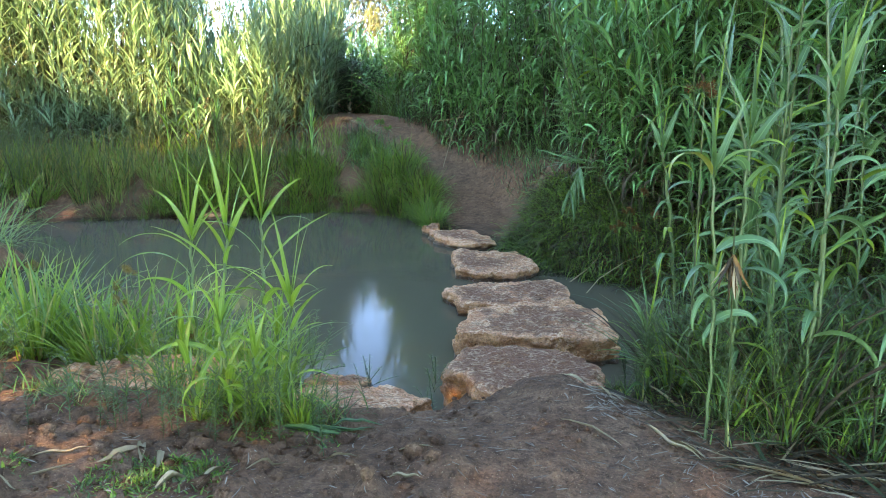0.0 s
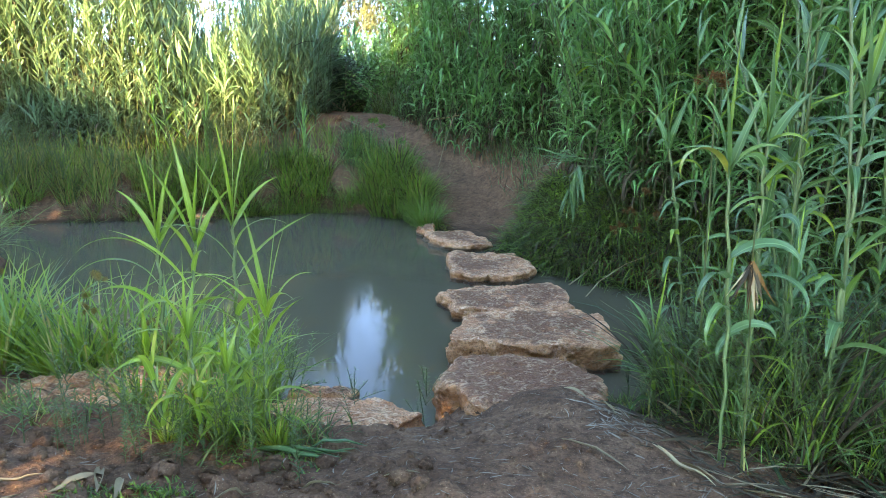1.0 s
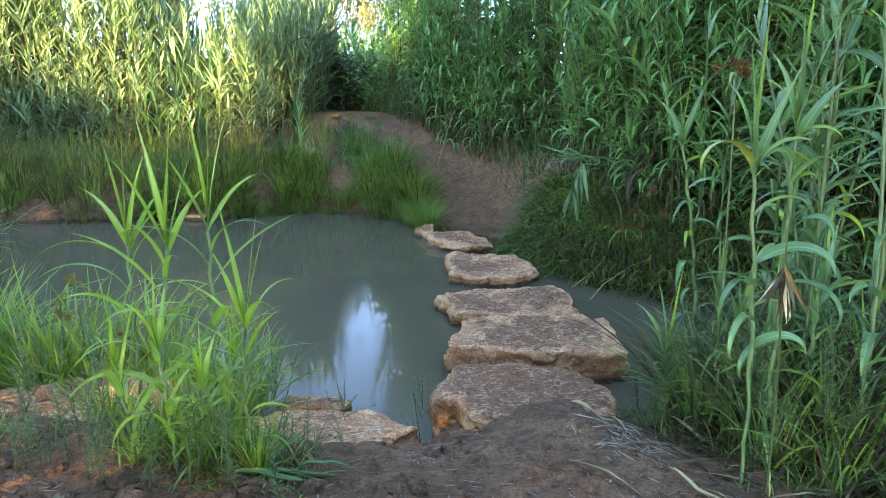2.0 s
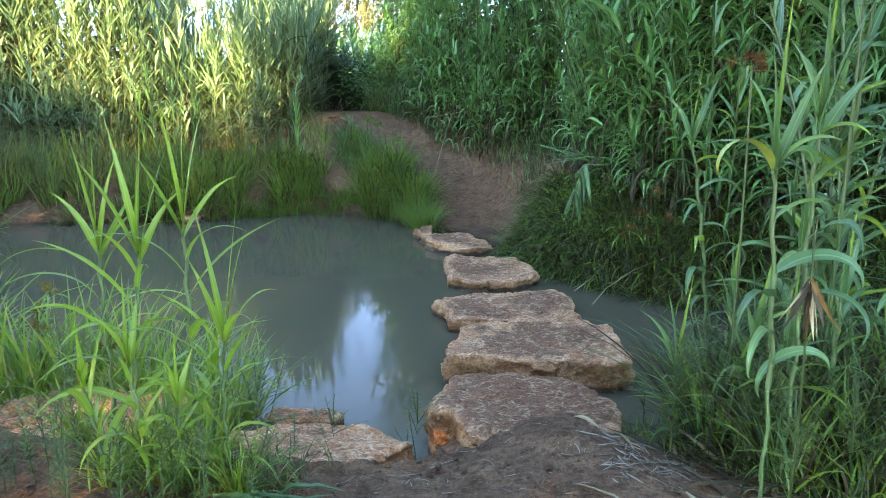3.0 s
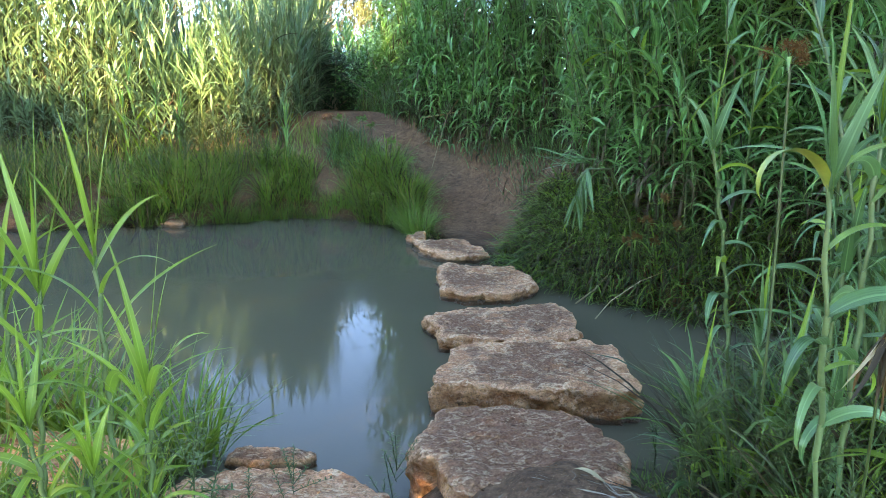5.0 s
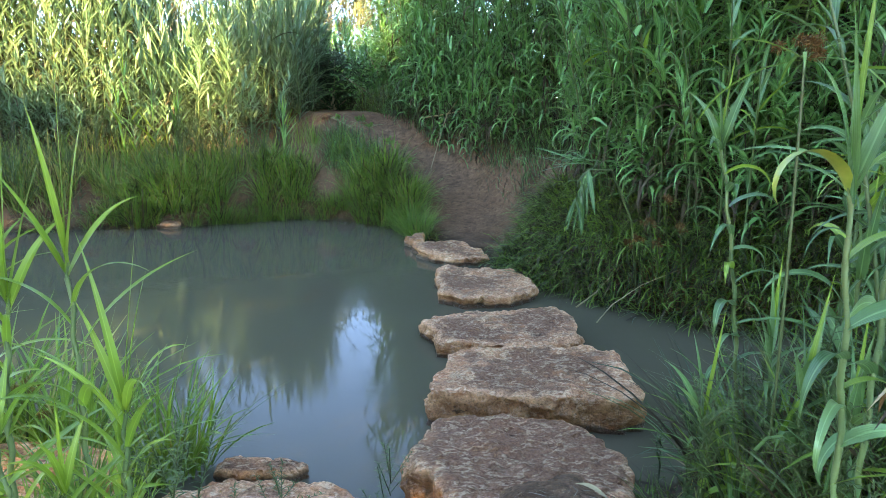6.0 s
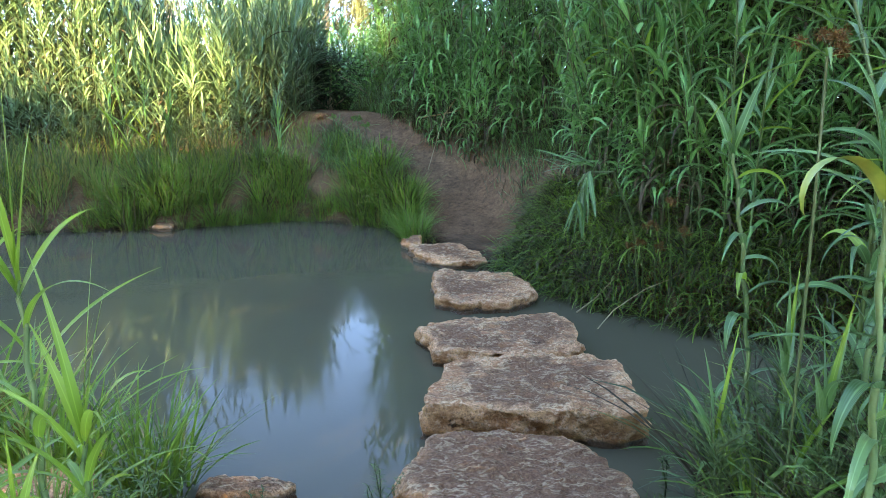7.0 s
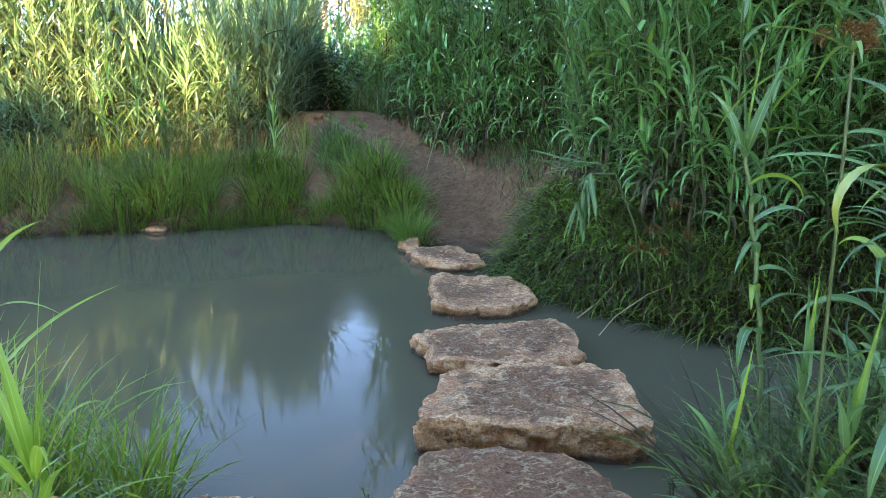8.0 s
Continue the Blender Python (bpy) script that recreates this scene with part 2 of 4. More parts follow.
def ribbons(base, az, el, length, width, droop, roll=0.0, sway=0.0, segs=5, fold=0.0, blunt=0.35, power=1.3):
    """Leaf blades: from their bases, along an azimuth and a rise in radians that droops by so much on the way."""
    base = np.asarray(base, float).reshape(-1, 3)
    k = len(base)
    az, el, length, width, droop, roll, sway = (spread(a, k) for a in (az, el, length, width, droop, roll, sway))
    s = np.linspace(0, 1, segs + 1)
    rise = el[:, None] - droop[:, None] * s[None] ** power
    turn = az[:, None] + sway[:, None] * s[None]
    way = np.stack([np.cos(rise) * np.cos(turn), np.cos(rise) * np.sin(turn), np.sin(rise)], -1)
    step = np.zeros((k, segs + 1, 3))
    step[:, 1:] = np.cumsum((way[:, 1:] + way[:, :-1]) / 2, 1) * (length / segs)[:, None, None]
    p = base[:, None] + step
    flat = np.stack([-np.sin(turn), np.cos(turn), np.zeros_like(turn)], -1)
    up = np.cross(way, flat)
    tw = roll[:, None, None] * (0.3 + 0.7 * s[None, :, None])
    side = flat * np.cos(tw) + up * np.sin(tw)
    up = np.cross(way, side)
    prof = np.minimum(1, 0.55 + 2.2 * s) * np.clip(1 - s ** 1.7, 0, 1) ** (1 - blunt) + 0.015
    half = (width[:, None] * prof[None] / 2)[..., None]
    if fold:
        v = np.stack([p - side * half + up * half * fold, p, p + side * half + up * half * fold], 2)
        us = np.array([0, 0.5, 1.0])
    else:
        v = np.stack([p - side * half, p + side * half], 2)
        us = np.array([0, 1.0])
    c = len(us)
    uv = np.stack(np.broadcast_arrays(us[None, None], s[None, :, None], np.zeros((k, 1, 1)))[:2], -1)
    i, j, q = np.meshgrid(np.arange(k), np.arange(segs), np.arange(c - 1), indexing="ij")
    a = (i * (segs + 1) + j) * c + q
    f = np.stack([a, a + 1, a + c + 1, a + c], -1)
    return v.reshape(-1, 3), f.reshape(-1, 4), uv.reshape(-1, 2)


def tubes(lines, radii, sides=5):
    """Tubes along many lines of points (k, n, 3), with radii (k, n)."""
    lines, radii = np.asarray(lines, float), np.asarray(radii, float)
    k, n, _ = lines.shape
    way = np.gradient(lines, axis=1)
    way /= np.linalg.norm(way, axis=2, keepdims=True) + 1e-9
    ref = np.where(np.abs(way[..., 2:3]) > 0.9, np.array([1.0, 0, 0]), np.array([0, 0, 1.0]))
    a = np.cross(way, ref)
    a /= np.linalg.norm(a, axis=2, keepdims=True) + 1e-9
    b = np.cross(way, a)
    t = np.arange(sides) * 2 * np.pi / sides
    v = lines[:, :, None] + radii[:, :, None, None] * (a[:, :, None] * np.cos(t)[:, None] + b[:, :, None] * np.sin(t)[:, None])
    i, j, q = np.meshgrid(np.arange(k), np.arange(n - 1), np.arange(sides), indexing="ij")
    o = (i * n + j) * sides
    nq = (q + 1) % sides
    f = np.stack([o + q, o + nq, o + sides + nq, o + sides + q], -1)
    uv = np.stack(np.broadcast_arrays(np.full((1, 1, sides), 0.25), np.linspace(0, 0.8, n)[None, :, None], np.zeros((k, 1, 1)))[:2], -1)
    return v.reshape(-1, 3), f.reshape(-1, 4), uv.reshape(-1, 2)


def ease(a):
    a = np.clip(a, 0, 1)
    return a * a * (3 - 2 * a)


def hashed(ix, iy, seed):
    h = np.sin(ix * 127.1 + iy * 311.7 + seed * 74.7) * 43758.5453
    return h - np.floor(h)


def value_noise(x, y, seed=0):
    ix, iy = np.floor(x), np.floor(y)
    fx, fy = ease(x - ix), ease(y - iy)
    a, b = hashed(ix, iy, seed), hashed(ix + 1, iy, seed)
    c, d = hashed(ix, iy + 1, seed), hashed(ix + 1, iy + 1, seed)
    return (a * (1 - fx) + b * fx) * (1 - fy) + (c * (1 - fx) + d * fx) * fy - 0.5


def rough_noise(x, y, octaves=4, seed=0):
    out, amp = np.zeros(np.shape(x)), 1.0
    for k in range(octaves):
        out = out + amp * value_noise(x * 2 ** k, y * 2 ** k, seed + k)
        amp /= 2
    return out


# ---- the lie of the land ----
SHORE = np.array([
    (-60, 1), (-12, 3.4), (-5, 4.7), (-3, 4.5), (-1.7, 4.02), (-1.0, 3.86), (-0.2, 3.72), (0.04, 3.74), (0.2, 4.1), (0.9, 4.15), (1.08, 3.95),
    (1.35, 4.2), (2, 4.45), (4, 4.4), (10, 3), (40, -3), (40, 3), (10, 5.9), (4, 6.1), (2.4, 6.45), (1.9, 6.9), (1.5, 7.25), (1.1, 7.7),
    (0.85, 8.3), (0.7, 8.8), (0.2, 9.2), (-0.2, 9.6), (-0.5, 10.5), (-1.1, 10.75), (-2.1, 11.0), (-2.6, 10.7), (-3.4, 10.25), (-4.2, 10.1),
    (-5, 9.75), (-6.2, 9.4), (-12, 9), (-60, 10)])


def shore_gap(x, y):
    """Metres from the water's edge: outside it more than nothing, in the water less."""
    x, y = np.asarray(x, float), np.asarray(y, float)
    best, inside = np.full(x.shape, 1e9), np.zeros(x.shape, bool)
    for (ax, ay), (bx, by) in zip(SHORE, np.roll(SHORE, -1, 0)):
        t = np.clip(((x - ax) * (bx - ax) + (y - ay) * (by - ay)) / ((bx - ax) ** 2 + (by - ay) ** 2), 0, 1)
        best = np.minimum(best, np.hypot(x - ax - t * (bx - ax), y - ay - t * (by - ay)))
        cross = (ay > y) != (by > y)
        inside ^= cross & (x < (bx - ax) * (y - ay) / (by - ay + 1e-12) + ax)
    return np.where(inside, -best, best)


def trail_x(y):
    return np.interp(y, [9, 10, 11.2, 12.2, 13.2, 14.5, 30], [0.4, 0.55, 0.1, -0.6, -1.5, -2.2, -4.0])


def land(x, y):
    x, y = np.asarray(x, float), np.asarray(y, float)
    wob = 0.12 * rough_noise(x * 1.7, y * 1.7, 3, 5)
    d = shore_gap(x, y) + wob
    out = np.maximum(d, 0)
    near = 0.03 + 0.42 * (1 - np.exp(-out / 0.42)) + 0.06 * np.exp(-((x - 0.55) ** 2 / 0.2 + (y - 3.6) ** 2 / 0.25))
    left = 0.95 * (1 - np.exp(-out / 1.1)) + 0.02
    lip = 0.10 * ease(out / 0.07) * np.exp(-out / 0.7) * ease((-0.25 - x) / 0.3)
    left = left + lip
    mid = 0.05 * ease(out / 0.3) + lip + 1.42 * np.clip((y - 9.9) / 3.6, 0, 1) ** 1.05
    s = x - trail_x(y)
    far = left + (np.minimum(mid, 0.1 + lip + out * 1.2) - left) * ease((x + 4.7) / 1.7)
    right = 1.05 * (1 - np.exp(-out / 0.55)) + 0.45 * np.clip((y - 9.9) / 3.5, 0, 1)
    far = np.maximum(far, far + (right - far) * ease((s - 0.3) / 0.75) * (y > 6))
    across = ease((y - np.interp(x, [-60, -6, 1, 4, 40], [6, 7, 6.4, 5.3, 0])) / 0.6)
    h = near + (far - near) * across
    rolling = ease((out - 8) / 20) * 1.2 * rough_noise(x / 18, y / 18, 2, 9)
    h = h + rolling + 0.05 * rough_noise(x * 2.2, y * 2.2, 4, 2) * ease(out / 0.4)
    close = ease((4.8 - y) / 0.5) * ease((y - 1.2) / 0.5) * ease((3.2 - np.abs(x - 0.1)) / 0.5)
    lumps = np.maximum(0, rough_noise(x * 6.5, y * 6.5, 3, 7) - 0.12) * 0.17 * ease(0.8 - x * 0.9)
    crumbs = 0.014 * rough_noise(x * 13, y * 13, 3, 3) + 0.02 * np.maximum(0, rough_noise(x * 17, y * 17, 2, 8) - 0.3)
    h = h + (lumps + crumbs) * close * ease(out / 0.15)
    return np.where(d < 0, np.maximum(-0.6, 0.03 + d * 1.4), h)


def axis(lo, hi, step, reach_lo, reach_hi):
    inner = list(np.arange(lo, hi + step / 2, step))
    gap, a = step, lo
    while a > reach_lo:
        gap *= 1.25
        a -= gap
        inner.insert(0, a)
    gap, b = step, hi
    while b < reach_hi:
        gap *= 1.2
        b += gap
        inner.append(b)
    return np.array(inner)


def build_ground():
    xs = axis(-3.2, 3.2, 0.024, -1200, 1200)
    ys = np.concatenate([axis(1.2, 4.6, 0.024, -1200, 4)[:-8], axis(4.6, 14, 0.06, 4.5, 1200)])
    ys = np.unique(np.round(ys, 4))
    gx, gy = np.meshgrid(xs, ys)
    v = np.stack([gx, gy, land(gx, gy)], -1)
    ny, nx = gx.shape
    i, j = np.meshgrid(np.arange(ny - 1), np.arange(nx - 1), indexing="ij")
    a = i * nx + j
    ob = part("ground", Soup().add(v, np.stack([a, a + 1, a + nx + 1, a + nx], -1)), SOIL)
    tagged(ob, "brown trodden earth banks with clods and a path", "ground", kind="structure")


def build_water():
    xs, ys = np.linspace(-60, 40, 41), np.linspace(-4, 12, 17)
    gx, gy = np.meshgrid(xs, ys)
    v = np.stack([gx, gy, 0 * gx], -1)
    i, j = np.meshgrid(np.arange(16), np.arange(40), indexing="ij")
    a = i * 41 + j
    ob = part("water", Soup().add(v, np.stack([a, a + 1, a + 42, a + 41], -1)), WATER)
    tagged(ob, "still murky grey-green stream water mirroring reeds and sky", "water", kind="structure")


build_ground()
build_water()


# ---- stones ----
def facets(u, v, seed):
    """Broken rock: flat chips of uneven height, each with a tilt of its own."""
    iu, iv = np.floor(u), np.floor(v)
    best, out = np.full(np.shape(u), 9.0), np.zeros(np.shape(u))
    for du in (-1, 0, 1):
        for dv in (-1, 0, 1):
            cu, cv = iu + du, iv + dv
            ou, ov = u - cu - hashed(cu, cv, seed), v - cv - hashed(cu, cv, seed + 1)
            d = np.hypot(ou, ov)
            chip = hashed(cu, cv, seed + 2) - 0.5 + (hashed(cu, cv, seed + 3) - 0.5) * ou * 1.2 + (hashed(cu, cv, seed + 4) - 0.3) * ov * 1.4
            out = np.where(d < best, chip, out)
            best = np.minimum(best, d)
    return out


def stone(name, corners, top, bottom, seed, label, tilt=(0, 0), bulge=0.02, ledge=0.04, rings=62, round_edge=0.020, category="stone", group="", mat=None):
    """A rough slab: its corners in plan, its upper face with hollows and flaked steps, and broken sides that go down into the water."""
    c = np.array(corners, float)
    mid = c.mean(0)
    n = 288
    edge = np.linalg.norm(np.roll(c, -1, 0) - c, axis=1)
    along = np.concatenate([[0], np.cumsum(edge)])
    t = np.linspace(0, along[-1], n, endpoint=False)
    ring = np.stack([np.interp(t, along, np.append(c[:, k], c[0, k])) for k in (0, 1)], 1)
    for _ in range(4):
        ring = (np.roll(ring, 1, 0) + 2 * ring + np.roll(ring, -1, 0)) / 4
    off = ring - mid
    reach = np.linalg.norm(off, axis=1, keepdims=True)
    wob = rough_noise(ring[:, :1] * 8, ring[:, 1:] * 6, 3, seed) * 0.050 - 0.01
    wob = wob + 0.008 * facets(ring[:, :1] * 7, ring[:, 1:] * 7, seed + 60)
    off = off * (1 + wob / np.maximum(reach, 0.1))
    rows, wear, size = [], [], np.linalg.norm(off, axis=1).mean()

    def face(p):
        x, y = p[:, 0], p[:, 1]
        z = top + tilt[0] * (x - mid[0]) + tilt[1] * (y - mid[1])
        z = z + bulge * rough_noise(x * 2.5, y * 2.5, 3, seed + 3)
        bed = rough_noise(x * 4.5, y * 8.5, 4, seed + 14) * 4.5
        flake = np.floor(bed) + ease((bed - np.floor(bed) - 0.62) / 0.38)
        return z + 0.0085 * flake + 0.010 * facets(x * 11, y * 17, seed + 9) + 0.012 * rough_noise(x * 24, y * 28, 4, seed + 20)

    for r in np.linspace(0, 1, rings) ** 0.75:
        p = mid + off * r
        z = face(p)
        near = np.clip((r - 1 + round_edge / size * 1.4) / (round_edge / size * 1.4), 0, 1)
        z = z - round_edge * 0.6 * near ** 2.2 * (1 + rough_noise(p[:, 0] * 9, p[:, 1] * 9, 3, seed + 30) * 1.4)
        rows.append(np.column_stack([p, z]))
        wear.append(np.column_stack([np.full(n, r), np.arange(n) / n]))
    rim = rows[-1]
    for d in np.linspace(0.035, 1, 26):
        z = rim[:, 2] + (bottom - rim[:, 2]) * d
        ang = np.arange(n) / n * along[-1]
        jut = ledge * (0.35 * rough_noise(ang * 9 + seed, z * 20, 4, seed + 40) - 0.06 - 0.28 * d * d)
        jut = jut + ledge * (0.9 * facets(ang * 4.5, z * 10, seed + 50) + 0.22 * facets(ang * 13, z * 28, seed + 70))
        jut = np.maximum(jut, -0.8 * ledge) * ease(d / 0.10)
        rows.append(np.column_stack([mid + off * (1 + jut / np.maximum(reach[:, 0], 0.1))[:, None], z]))
        wear.append(np.column_stack([np.full(n, 1.0), np.arange(n) / n]))
    v = np.array(rows)
    i, j = np.meshgrid(np.arange(len(rows) - 1), np.arange(n), indexing="ij")
    f = np.stack([i * n + j, (i + 1) * n + j, (i + 1) * n + (j + 1) % n, i * n + (j + 1) % n], -1)
    ob = part(name, Soup().add(v, f, np.array(wear)), mat or STONE)
    return tagged(ob, label, category, group)


ROW = "stepping stones across the stream"
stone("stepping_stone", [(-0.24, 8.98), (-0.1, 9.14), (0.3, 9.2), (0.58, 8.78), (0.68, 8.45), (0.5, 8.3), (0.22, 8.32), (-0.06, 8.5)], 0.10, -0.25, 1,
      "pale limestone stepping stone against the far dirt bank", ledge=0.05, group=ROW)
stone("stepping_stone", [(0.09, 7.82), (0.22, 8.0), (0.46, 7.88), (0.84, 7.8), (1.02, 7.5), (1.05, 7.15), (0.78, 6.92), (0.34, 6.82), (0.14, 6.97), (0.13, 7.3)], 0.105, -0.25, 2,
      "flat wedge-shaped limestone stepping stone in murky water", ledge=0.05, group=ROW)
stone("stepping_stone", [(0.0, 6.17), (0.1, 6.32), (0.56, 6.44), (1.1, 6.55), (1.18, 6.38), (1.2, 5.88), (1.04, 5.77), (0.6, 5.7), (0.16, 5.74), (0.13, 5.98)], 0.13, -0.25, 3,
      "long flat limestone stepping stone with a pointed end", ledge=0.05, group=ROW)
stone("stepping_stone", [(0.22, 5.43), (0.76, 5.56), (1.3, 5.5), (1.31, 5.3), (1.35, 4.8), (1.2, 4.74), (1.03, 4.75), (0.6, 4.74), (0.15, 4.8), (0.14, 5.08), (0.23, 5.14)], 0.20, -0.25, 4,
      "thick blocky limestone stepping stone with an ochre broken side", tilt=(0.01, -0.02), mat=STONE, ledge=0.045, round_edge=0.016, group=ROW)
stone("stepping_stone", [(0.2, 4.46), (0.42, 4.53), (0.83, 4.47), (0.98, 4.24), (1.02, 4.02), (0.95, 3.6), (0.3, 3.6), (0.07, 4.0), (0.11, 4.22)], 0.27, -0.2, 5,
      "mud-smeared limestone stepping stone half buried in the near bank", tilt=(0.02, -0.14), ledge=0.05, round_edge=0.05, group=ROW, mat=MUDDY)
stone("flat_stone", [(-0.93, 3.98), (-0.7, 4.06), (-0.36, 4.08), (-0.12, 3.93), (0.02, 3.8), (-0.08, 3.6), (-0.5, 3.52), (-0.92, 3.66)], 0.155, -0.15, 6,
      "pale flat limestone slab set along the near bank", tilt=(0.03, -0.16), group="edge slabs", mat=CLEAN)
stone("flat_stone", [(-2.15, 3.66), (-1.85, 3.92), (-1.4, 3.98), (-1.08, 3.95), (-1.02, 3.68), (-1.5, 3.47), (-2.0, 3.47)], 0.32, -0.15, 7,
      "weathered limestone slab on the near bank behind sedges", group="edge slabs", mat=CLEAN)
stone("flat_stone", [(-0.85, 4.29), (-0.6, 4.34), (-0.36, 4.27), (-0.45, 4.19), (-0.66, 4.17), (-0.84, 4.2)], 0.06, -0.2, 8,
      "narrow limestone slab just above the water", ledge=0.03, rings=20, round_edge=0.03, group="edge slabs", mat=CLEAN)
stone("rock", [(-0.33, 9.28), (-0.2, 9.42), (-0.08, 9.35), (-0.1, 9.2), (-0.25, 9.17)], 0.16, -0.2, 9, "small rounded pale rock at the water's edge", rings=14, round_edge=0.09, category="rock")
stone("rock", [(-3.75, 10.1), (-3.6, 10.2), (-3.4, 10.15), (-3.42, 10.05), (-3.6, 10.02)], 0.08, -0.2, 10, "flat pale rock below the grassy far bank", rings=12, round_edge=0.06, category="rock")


# ---- reeds in beds ----
rng = np.random.default_rng(11)


def within_polygon(poly, count, gap=0.0):
    """Places strewn over a polygon in plan."""
    poly = np.array(poly, float)
    lo, hi = poly.min(0), poly.max(0)
    kept = np.zeros((0, 2))
    while len(kept) < count:
        p = rng.uniform(lo, hi, (count * 3, 2))
        inside = np.zeros(len(p), bool)
        for (ax, ay), (bx, by) in zip(poly, np.roll(poly, -1, 0)):
            cross = (ay > p[:, 1]) != (by > p[:, 1])
            inside ^= cross & (p[:, 0] < (bx - ax) * (p[:, 1] - ay) / (by - ay + 1e-12) + ax)
        kept = np.concatenate([kept, p[inside]])
    return kept[:count]


def cane_lines(p, height, lean_x, lean_y, steps=7):
    z = land(p[:, 0], p[:, 1])
    t = np.linspace(0, 1, steps)
    lines = np.zeros((len(p), steps, 3))
    lines[..., 0] = p[:, :1] + (lean_x * height)[:, None] * t ** 1.8
    lines[..., 1] = p[:, 1:] + (lean_y * height)[:, None] * t ** 1.8
    lines[..., 2] = (z - 0.05)[:, None] + height[:, None] * (t - 0.12 * np.hypot(lean_x, lean_y)[:, None] * t ** 2)
    return lines


def on_lines(lines, t):
    """Points at the fractions t (k, m) of each line."""
    n = lines.shape[1] - 1
    a = np.clip(t * n, 0, n - 1e-6)
    i = a.astype(int)
    w = (a - i)[..., None]
    rows = np.arange(len(lines))[:, None]
    return lines[rows, i] * (1 - w) + lines[rows, i + 1] * w


def reed_bed(label, poly, count, tall, lean, droop, leaf, mats, width=0.034, leaves=26, segs=4, upright=1.0, dead=0.25, loose=1.0):
    """A stand of canes in one mesh: culms, green leaves in two ranks, dead leaves low down."""
    p = within_polygon(poly, count)
    height = rng.uniform(*tall, count) if isinstance(tall, tuple) else tall(p)
    lean_x, lean_y = lean(p)
    lean_x, lean_y = lean_x + rng.normal(0, 0.12, count), lean_y + rng.normal(0, 0.10, count)
    lines = cane_lines(p, height, lean_x, lean_y)
    soup = Soup()
    radius = np.linspace(0.010, 0.003, 7)[None] * rng.uniform(0.7, 1.2, (count, 1))
    soup.add(*tubes(lines, radius, 4), mat=2)
    t = np.linspace(0.05, 0.995, leaves)[None] + rng.uniform(-0.015, 0.015, (count, leaves))
    base = on_lines(lines, t)
    plane = rng.uniform(0, np.pi, (count, 1))
    az = plane + np.pi * (np.arange(leaves)[None] % 2) + rng.normal(0, 0.45 * loose, (count, leaves))
    el = upright * (0.72 + 0.5 * t ** 2) + rng.normal(0, 0.25 * loose, (count, leaves))
    bend = rng.uniform(*droop, (count, leaves)) * (1.25 - 0.75 * t ** 3)
    length = leaf * rng.uniform(0.7, 1.2, (count, leaves)) * (0.6 + 0.4 * np.sin(np.pi * np.clip(t * 1.05, 0, 1)))
    gone = rng.random((count, leaves)) < dead * np.clip(1.3 - 1.9 * t, 0.02, 1)
    for mask, mat, drop in ((~gone, 0, 0.0), (gone, 1, 0.8)):
        k = mask.sum()
        soup.add(*ribbons(base[mask], az[mask], el[mask] - drop * 0.6, length[mask], width * rng.uniform(0.8, 1.4, k) * (1 - 0.3 * (mat == 1)),
                          bend[mask] + drop, rng.normal(0, 0.5 * loose, k), rng.normal(0, 0.3 * loose, k), segs, 0.0, -0.05), mat=mat)
    ob = part("reed_bed", soup, [*mats, STALK])
    return tagged(ob, label, "reeds", kind="stuff")


def left_tall(p):
    """Lower about the gap in the tops, higher where the stand runs away upstream."""
    x, y = p[:, 0], p[:, 1]
    gap = np.exp(-((x / np.maximum(y, 1) * 12 + 4.0) / 0.40) ** 2)
    return (2.15 + 0.40 * rng.normal(size=len(p)) + 1.9 * ease((-4.4 - x) / 1.5)) * (1 - 0.28 * gap)


def path_lean(p):
    """Outward over the path at the front, upright behind."""
    front = ease((12.6 - p[:, 1]) / 2.5)
    return -0.10 - 0.10 * front, -0.06 - 0.10 * front


STILL = lambda p: (0 * p[:, 0], 0 * p[:, 0])
OVER = lambda p: (0 * p[:, 0] - 0.10, 0 * p[:, 0] - 0.16)
SWAY = lambda p: (0.10 * np.sin(p[:, 0] * 1.9 + p[:, 1]), -0.04 + 0.05 * np.sin(p[:, 0] * 3.1))
reed_bed("dense tall green reeds on the far bank, tops catching warm sun", [(-15, 11.2), (-9, 11.4), (-6, 11.9), (-4.6, 12.3), (-3.3, 12.2), (-2.5, 12.5), (-2.35, 14.6), (-4, 14.8), (-11, 14.6), (-15, 14)],
         1400, left_tall, SWAY, (0.05, 0.9), 0.52, [REED, DEAD], width=0.036, leaves=30, segs=5, upright=1.14, dead=0.4, loose=0.55)
reed_bed("tall reeds with drooping blue-green leaves above the path", [(-1.0, 13.9), (-0.6, 13.0), (-0.2, 12.1), (0.35, 11.6), (1.0, 11.0), (1.7, 10.4), (3, 10.0), (6, 10.5), (7, 14), (0, 15.5), (-1.2, 15.2)],
         560, (2.4, 4.4), path_lean, (1.4, 2.5), 0.62, [REED_BLUE, DEAD], width=0.040, leaves=36, segs=6, dead=0.35, loose=0.7)
reed_bed("high wall of green reeds overhanging the stream", [(1.75, 9.6), (1.65, 8.7), (1.9, 7.9), (2.3, 7.3), (3, 6.95), (5, 6.6), (8, 6.7), (8, 9.5), (2.7, 10)],
         540, (2.6, 4.8), lambda p: (-0.10 * np.exp(-(p[:, 0] - 1.6)), -0.10 + 0 * p[:, 0]), (0.3, 2.1), 0.62, [REED_LIGHT, DEAD], width=0.041, leaves=38, segs=6, dead=0.5, upright=1.22)
